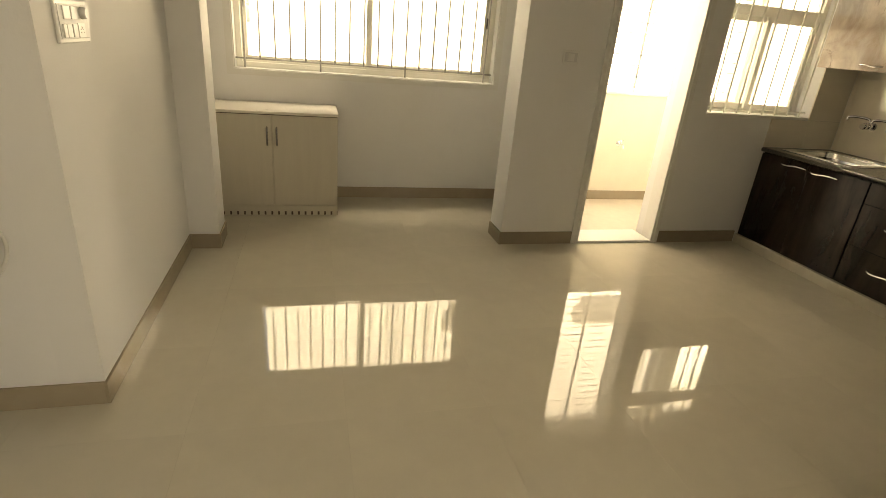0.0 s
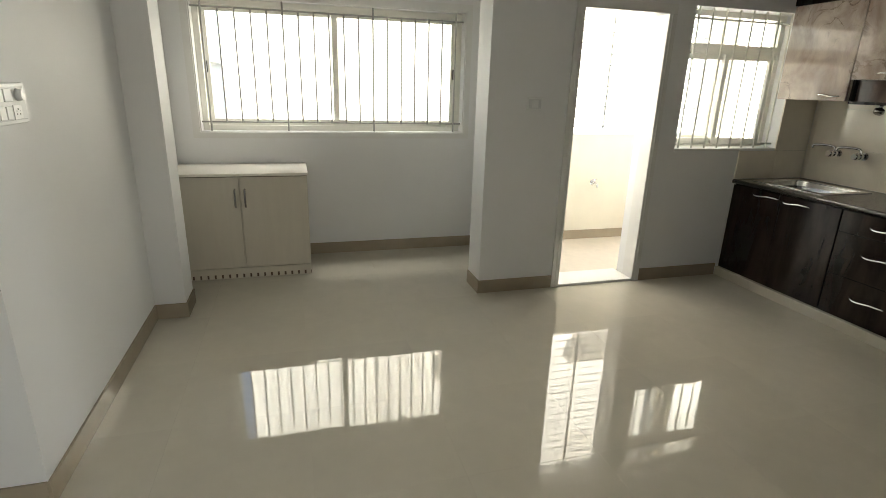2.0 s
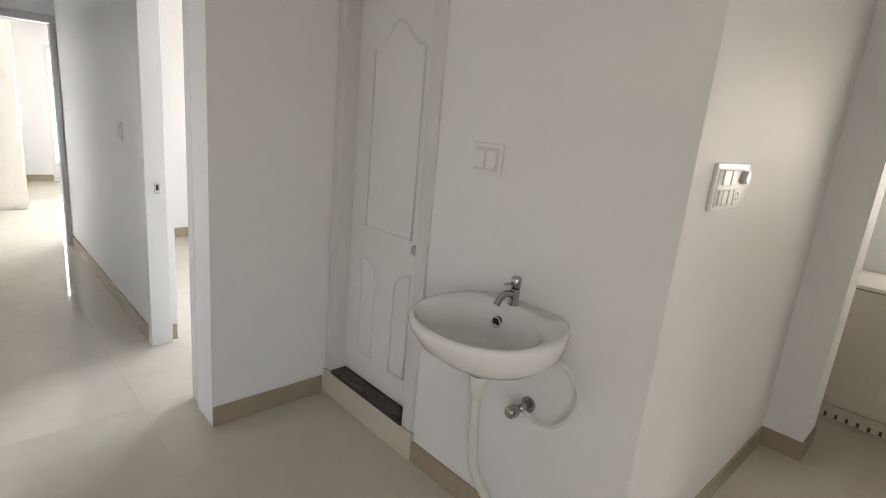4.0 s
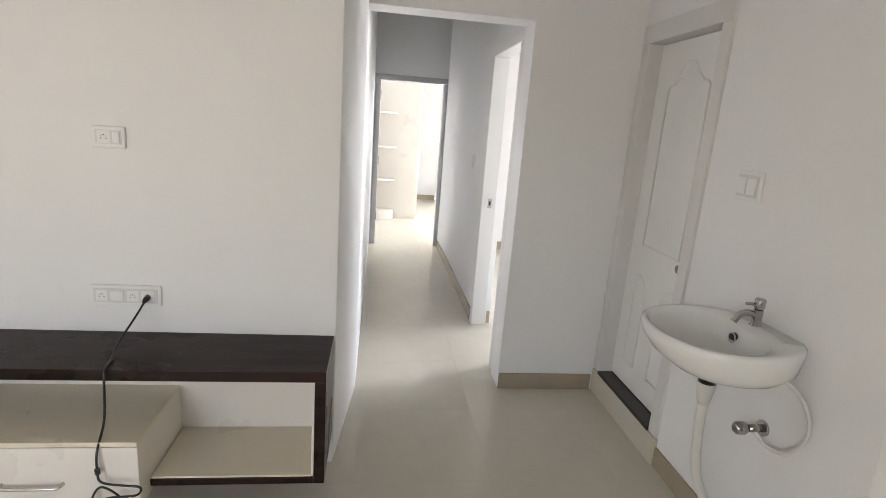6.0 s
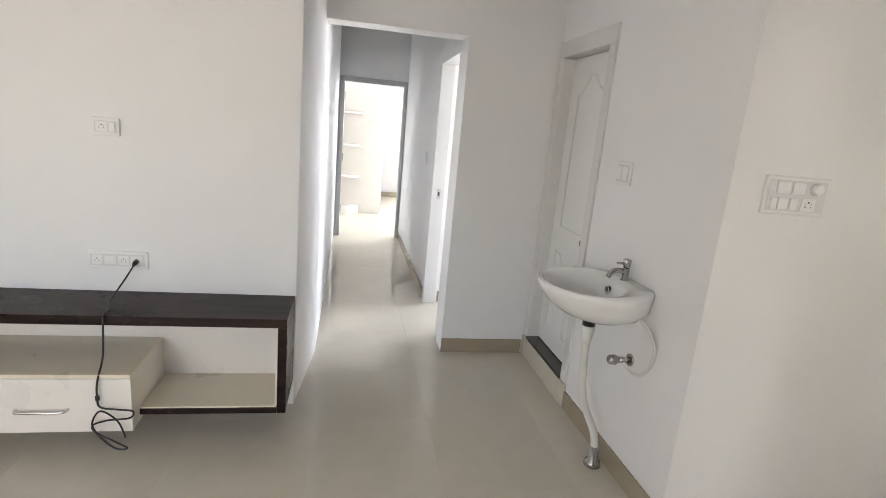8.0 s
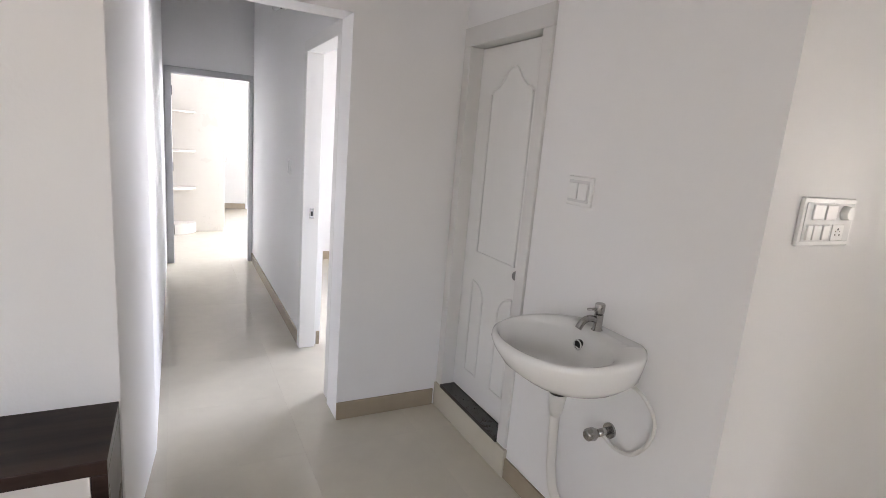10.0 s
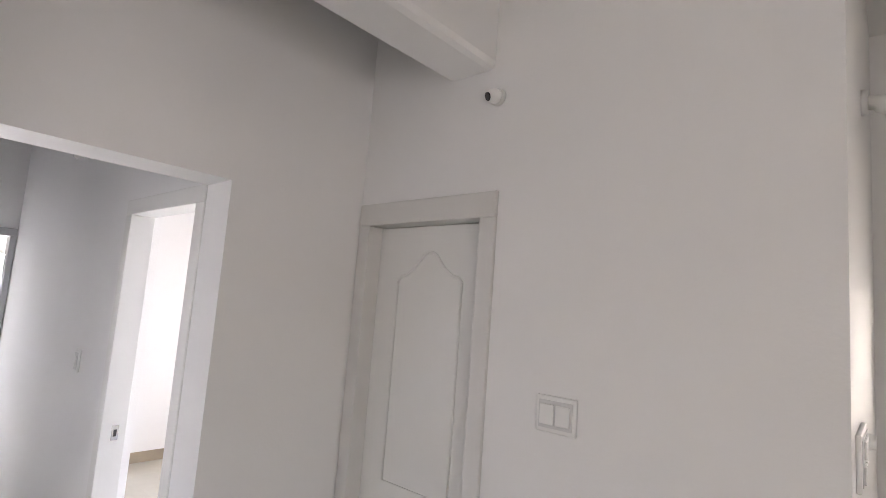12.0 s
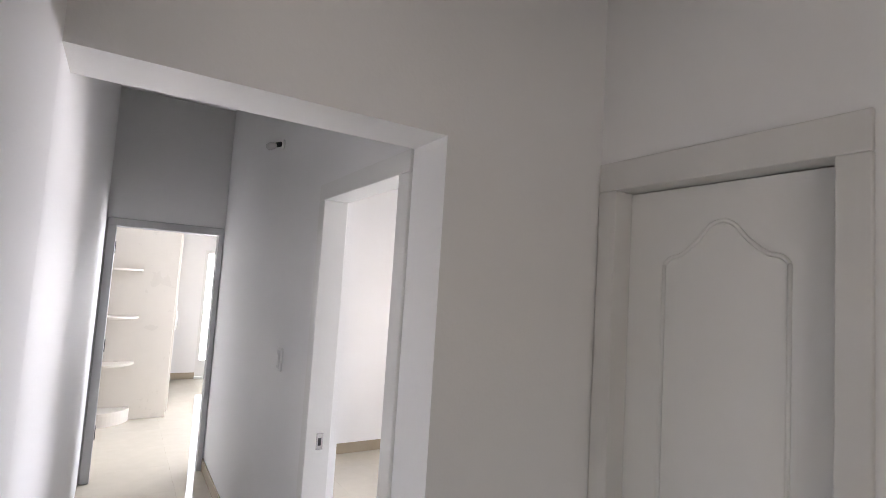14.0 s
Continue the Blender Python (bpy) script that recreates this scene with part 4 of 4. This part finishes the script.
for i in range(N + 1):
    t = i / N
    y = 3.13 - 0.6 * t
    sag = 0.05 * (1 - (2 * t - 1) ** 2)
    xf = 4.985 - 0.06 * (1 - (2 * t - 1) ** 2)
    top.append([bm.verts.new((xf, y, 1.592 + sag * 0.6)), bm.verts.new((X_TILE - 0.002, y, 1.615 + sag))])
    bot.append([bm.verts.new((xf, y, 1.545 + sag * 0.1)), bm.verts.new((X_TILE - 0.002, y, 1.545))])
for i in range(N):
    for A, o in ((top, 1), (bot, -1)):
        q = (A[i][0], A[i + 1][0], A[i + 1][1], A[i][1])
        bm.faces.new(q[::o])
    bm.faces.new((top[i][0], bot[i][0], bot[i + 1][0], top[i + 1][0]))
    bm.faces.new((top[i][1], top[i + 1][1], bot[i + 1][1], bot[i][1]))
bm.faces.new((top[0][0], top[0][1], bot[0][1], bot[0][0]))
bm.faces.new((top[N][0], bot[N][0], bot[N][1], top[N][1]))
part("canopy", bm, M_BGLASS, hood, "curved black glass canopy")
pl = part("control_plate", boxes((4.917, 4.93, 2.765, 2.935, 1.558, 1.602), bev=0.003), M_PLASTIC, hood, "white control plate")
for i in range(4):
    part("button", tube([(4.918, 2.806 + 0.029 * i, 1.583), (4.911, 2.806 + 0.029 * i, 1.583)], 0.007, 12), M_DULL, pl, "round push button")
part("filter_panel", boxes((5.0, 5.36, 2.6, 3.06, 1.535, 1.544), bev=0.002), M_STEEL, hood)
spot = thing("spot_lamp", (5.25, 4.05, 1.40), "small dark round fitting under the open shelf", "lamp")
part("stem", tube([(5.25, 4.0, 1.457), (5.25, 4.0, 1.435)], 0.012, 12), M_DULL, spot)
part("head", tube([(5.25, 4.0, 1.435), (5.245, 4.0, 1.425), (5.235, 4.0, 1.405), (5.23, 4.0, 1.395)], [0.015, 0.032, 0.034, 0.024], 16), M_DULL, spot)

# ---- corridor ----
d3 = thing("door_3", (-2.08, Y_CR, 0), "white painted frame of the open bedroom doorway", kind="structure")
for lo, hi in ((-2.515, -2.44), (-1.72, -1.645)):
    part("jamb", boxes((lo, hi, Y_CR - 0.012, Y_CR + 0.10, 0, 2.04), bev=0.004), M_DOOR, d3)
part("head", boxes((-2.515, -1.645, Y_CR - 0.012, Y_CR + 0.10, 2.04, 2.115), bev=0.004), M_DOOR, d3)
part("strike_plate", boxes((-2.44, -2.437, Y_CR + 0.035, Y_CR + 0.065, 0.95, 1.02), bev=0.0005), M_DULL, d3, "dull metal strike plate")
# Thin black sheet on the plate paints the dark of its hole.
part("strike_hole", boxes((-2.4368, -2.4363, Y_CR + 0.043, Y_CR + 0.057, 0.968, 1.0)), M_BLACK, d3)
d4 = thing("door_4", (X_FD, 2.0, 0), "grey painted frame of the far bedroom doorway, leaf swung open", kind="structure")
for lo, hi in ((Y_CL + 0.01, Y_CL + 0.075), (Y_CR - 0.048, Y_CR - 0.006)):
    part("jamb", boxes((X_FD - 0.1, X_FD + 0.014, lo, hi, 0, 2.02), bev=0.004), M_GFRAME, d4)
part("head", boxes((X_FD - 0.15, X_FD + 0.014, Y_CL + 0.01, Y_CR - 0.006, 2.02, 2.085), bev=0.004), M_GFRAME, d4)
for z in (0.3, 1.0, 1.8):
    part("hinge", boxes((X_FD - 0.165, X_FD - 0.10, Y_CL + 0.075, Y_CL + 0.081, z, z + 0.1)), M_BLACK, d4, "black hinge")
lf = part("leaf", boxes((X_FD - 0.95, X_FD - 0.165, Y_CL - 0.01, Y_CL + 0.026, 0.008, 2.02), bev=0.002), M_DOOR, d4)
bulb = thing("wall_lamp", (-3.3, Y_CR, 2.43), "angled bulb holder with a small unlit bulb", "lamp")
part("base", tube([(-3.3, Y_CR, 2.47), (-3.3, Y_CR - 0.015, 2.47)], [0.03, 0.027], 16), M_PLASTIC, bulb)
part("holder", tube([(-3.3, Y_CR - 0.014, 2.47), (-3.3, Y_CR - 0.045, 2.458)], 0.015, 12), M_BLACK, bulb, "black bulb holder")
part("bulb", tube([(-3.3, Y_CR - 0.045, 2.458), (-3.3, Y_CR - 0.055, 2.453), (-3.3, Y_CR - 0.075, 2.445), (-3.3, Y_CR - 0.093, 2.437), (-3.3, Y_CR - 0.1, 2.434)], [0.011, 0.018, 0.023, 0.017, 0.006], 14), M_CERAMIC, bulb, "frosted white bulb")

holder = thing("lamp_holder", (X_SW, 3.75, 2.46), "white angled bulb holder without a bulb, high on the wall", "lamp")
part("base", tube([(X_SW, 3.75, 2.50), (X_SW + 0.018, 3.75, 2.50)], [0.045, 0.04], 18), M_PLASTIC, holder)
part("socket", tube([(X_SW + 0.016, 3.75, 2.502), (X_SW + 0.045, 3.75, 2.492), (X_SW + 0.05, 3.75, 2.49), (X_SW + 0.085, 3.75, 2.468)], [0.024, 0.026, 0.031, 0.029], 16), M_PLASTIC, holder)
# The socket is closed; a black disc paints its shaded inside.
part("mouth", tube([(X_SW + 0.0845, 3.75, 2.4685), (X_SW + 0.0875, 3.75, 2.4665)], 0.021, 14), M_BLACK, holder, "black disc painting the shade inside the empty socket mouth")

# ---- far bedroom ----
wd = thing("wardrobe", (-8.0, 1.6, 0), "white built-in wardrobe with rounded open corner shelves", "wardrobe")
part("body", boxes((-9.2, -7.07, 0.8, 2.27, 0, 2.16), bev=0.003), M_WHITE, wd)
for i in range(3):
    dd = part("door", boxes((-7.78 - 0.7 * i, -7.09 - 0.7 * i, 2.271, 2.29, 0.06, 2.14), bev=0.002), M_WHITE, wd)
    part("handle", tube([(-7.14 - 0.7 * i, 2.305, 1.0), (-7.14 - 0.7 * i, 2.305, 1.2)], 0.006, 8), M_STEEL, dd)
for z, h in ((0.0, 0.14), (0.62, 0.022), (1.13, 0.022), (1.66, 0.022)):
    bm = bmesh.new()
    arc = [(-7.07, 1.55)] + [(-7.07 + 0.30 * math.sin(a * math.pi / 28), 1.55 + 0.36 * math.cos(a * math.pi / 28)) for a in range(15)]
    lo = [bm.verts.new((x, y, z)) for x, y in arc]
    hi = [bm.verts.new((x, y, z + h)) for x, y in arc]
    bm.faces.new(lo[::-1])
    bm.faces.new(hi)
    for k in range(len(arc)):
        bm.faces.new((lo[k], lo[(k + 1) % len(arc)], hi[(k + 1) % len(arc)], hi[k]))
    bmesh.ops.recalc_face_normals(bm, faces=bm.faces[:])
    part("corner_shelf", bm, M_WHITE, wd, "rounded white corner shelf")
w4 = thing("window_4", (-9.49, 3.29, 0.03), "tall white glazed balcony door, bright outside", kind="structure")
part("window_frame", panel_with_holes("x", -9.53, -9.46, 2.83, 3.75, 0.03, 2.06, ((2.89, 3.27, 0.28, 2.0), (3.33, 3.69, 0.28, 2.0))), M_DOOR, w4)
for a, b in ((2.89, 3.27), (3.33, 3.69)):
    p = part("pane", boxes((-9.497, -9.493, a, b, 0.28, 2.0)), M_GLASS, w4)
    p.visible_shadow = False

# ---- ceiling camera ----
cc = thing("security_camera", (-0.72, Y_WC, 2.44), "small white dome camera with a black lens", "camera")
part("base", tube([(-0.69, Y_WC, 2.478), (-0.69, Y_WC - 0.016, 2.477)], [0.033, 0.03], 20), M_PLASTIC, cc)
part("eyeball", tube([(-0.69, Y_WC - 0.012, 2.477), (-0.692, Y_WC - 0.025, 2.475), (-0.698, Y_WC - 0.04, 2.471), (-0.702, Y_WC - 0.048, 2.468)], [0.027, 0.028, 0.024, 0.018], 20), M_PLASTIC, cc)
part("lens", tube([(-0.7015, Y_WC - 0.047, 2.4685), (-0.704, Y_WC - 0.052, 2.466)], 0.0155, 18), M_BGLASS, cc, "black glass lens")

# ---- outside ----
structure("ground", boxes((-2500, 2500, -2500, 2500, -7.2, -7.0)), M_GROUND, "pale concrete ground between the houses")


def house(name, x0, x1, yf, depth, z1, label, cols, floors, pipes, pilasters):
    """A neighbouring block whose front looks back at the flat."""
    h = thing(name, ((x0 + x1) / 2, yf + depth / 2, -7.0), label, "building")
    holes = [(c - 0.75, c + 0.75, k + 0.9, k + 2.1) for c in cols for k in floors]
    part("wall", panel_with_holes("y", yf, yf + 0.25, x0, x1, -7.0, z1, holes), M_FACADE, h)
    part("roof", boxes((x0 - 0.1, x1 + 0.3, yf - 0.3, yf + depth, z1, z1 + 0.25)), M_FACADE2, h)
    part("side", boxes((x0, x0 + 0.25, yf + 0.25, yf + depth, -7.0, z1), (x1 - 0.25, x1, yf + 0.25, yf + depth, -7.0, z1), (x0 + 0.25, x1 - 0.25, yf + depth - 0.25, yf + depth, -7.0, z1)), M_FACADE, h)
    for a, b, c, d in holes:
        w = part("window", panel_with_holes("y", yf + 0.08, yf + 0.14, a, b, c, d, ((a + 0.06, (a + b) / 2 - 0.03, c + 0.06, d - 0.06), ((a + b) / 2 + 0.03, b - 0.06, c + 0.06, d - 0.06))), M_FACADE, h)
        part("pane", boxes((a + 0.06, b - 0.06, yf + 0.11, yf + 0.12, c + 0.06, d - 0.06)), M_FACADE2, w)
        part("sunshade", boxes((a - 0.15, b + 0.15, yf - 0.35, yf, d + 0.08, d + 0.15)), M_FACADE2, w)
    for x in pipes:
        part("drain_pipe", tube([(x, yf - 0.08, -7.0), (x, yf - 0.08, z1)], 0.055, 10), M_FACADE2, h)
    for x in pilasters:
        part("pilaster", boxes((x - 0.17, x + 0.17, yf - 0.18, yf, -7.0, z1)), M_FACADE2, h)
    return h


house("apartment_building", 0.3, 12.0, 9.6, 8.0, 7.5, "cream rendered neighbouring apartment block", (4.4, 7.2, 9.6), (-4.9, -1.7, 1.5, 4.7), (3.05, 3.3, 5.8), (2.62,))
house("low_house", -9.0, -0.9, 13.5, 7.0, 1.9, "low pale rendered house past the apartment block", (-6.4, -3.6, -2.0), (-4.9, -1.7), (-4.8,), ())

# ---- tiles ----
me = bpy.data.meshes.new("tile")
t = boxes((-0.2998, 0.2998, -0.2998, 0.2998, -0.0035, 0.0))
t.to_mesh(me)
t.free()
me.materials.append(M_FLOOR)
AREAS = ((X_TV, 3.03, -1.4, Y_COL), (3.03, X_TILE, 1.43, Y_COL), (X_SW, 2.93, Y_COL, Y_OUT), (X_OP, X_SW, Y_TVEND, Y_WC), (X_FD - 0.15, X_OP, Y_CL, Y_CR), (-9.39, X_FD - 0.15, 0.3, 4.4), (X_FD, X_OP - 0.19, Y_CR, 5.4))
for i in range(-18, 8):
    for j in range(-7, 7):
        cx, cy = 1.245 + 0.3 + 0.6 * i, 2.2 + 0.3 + 0.6 * j
        if any(a - 0.28 < cx < b + 0.28 and c - 0.28 < cy < d + 0.28 for a, b, c, d in AREAS):
            piece("tile", me, floor, (cx, cy, 0.0))
wall_e = bpy.data.objects["wall_kitchen_east"]
rows = ((TOP + 0.001, 1.1125), (1.1135, 1.4125), (1.4135, 1.7125), (1.7135, 2.0125), (2.0135, 2.312))
for k, (za, zb) in enumerate(rows):
    for i in range(-3, 4):
        ya, yb = max(1.432, 2.79 + 0.6 * i + 0.0005), min(4.624, 2.79 + 0.6 * (i + 1) - 0.0005)
        if yb > ya:
            part("tile", boxes((X_TILE, X_TILE + 0.0115, ya, yb, za, zb), bev=0.001), M_WTILE, wall_e)
wall_c = bpy.data.objects["wall_column"]
for a, b in ((4.725, 5.105), (5.1065, X_TILE - 0.0005)):
    part("tile", boxes((a, b, Y_COL - 0.011, Y_COL, TOP + 0.001, 1.062), bev=0.001), M_WTILE, wall_c)
part("tile", boxes((K_WIN[1] + 0.001, X_TILE - 0.0005, Y_COL - 0.011, Y_COL, 1.0632, 1.4745), bev=0.001), M_WTILE, wall_c)
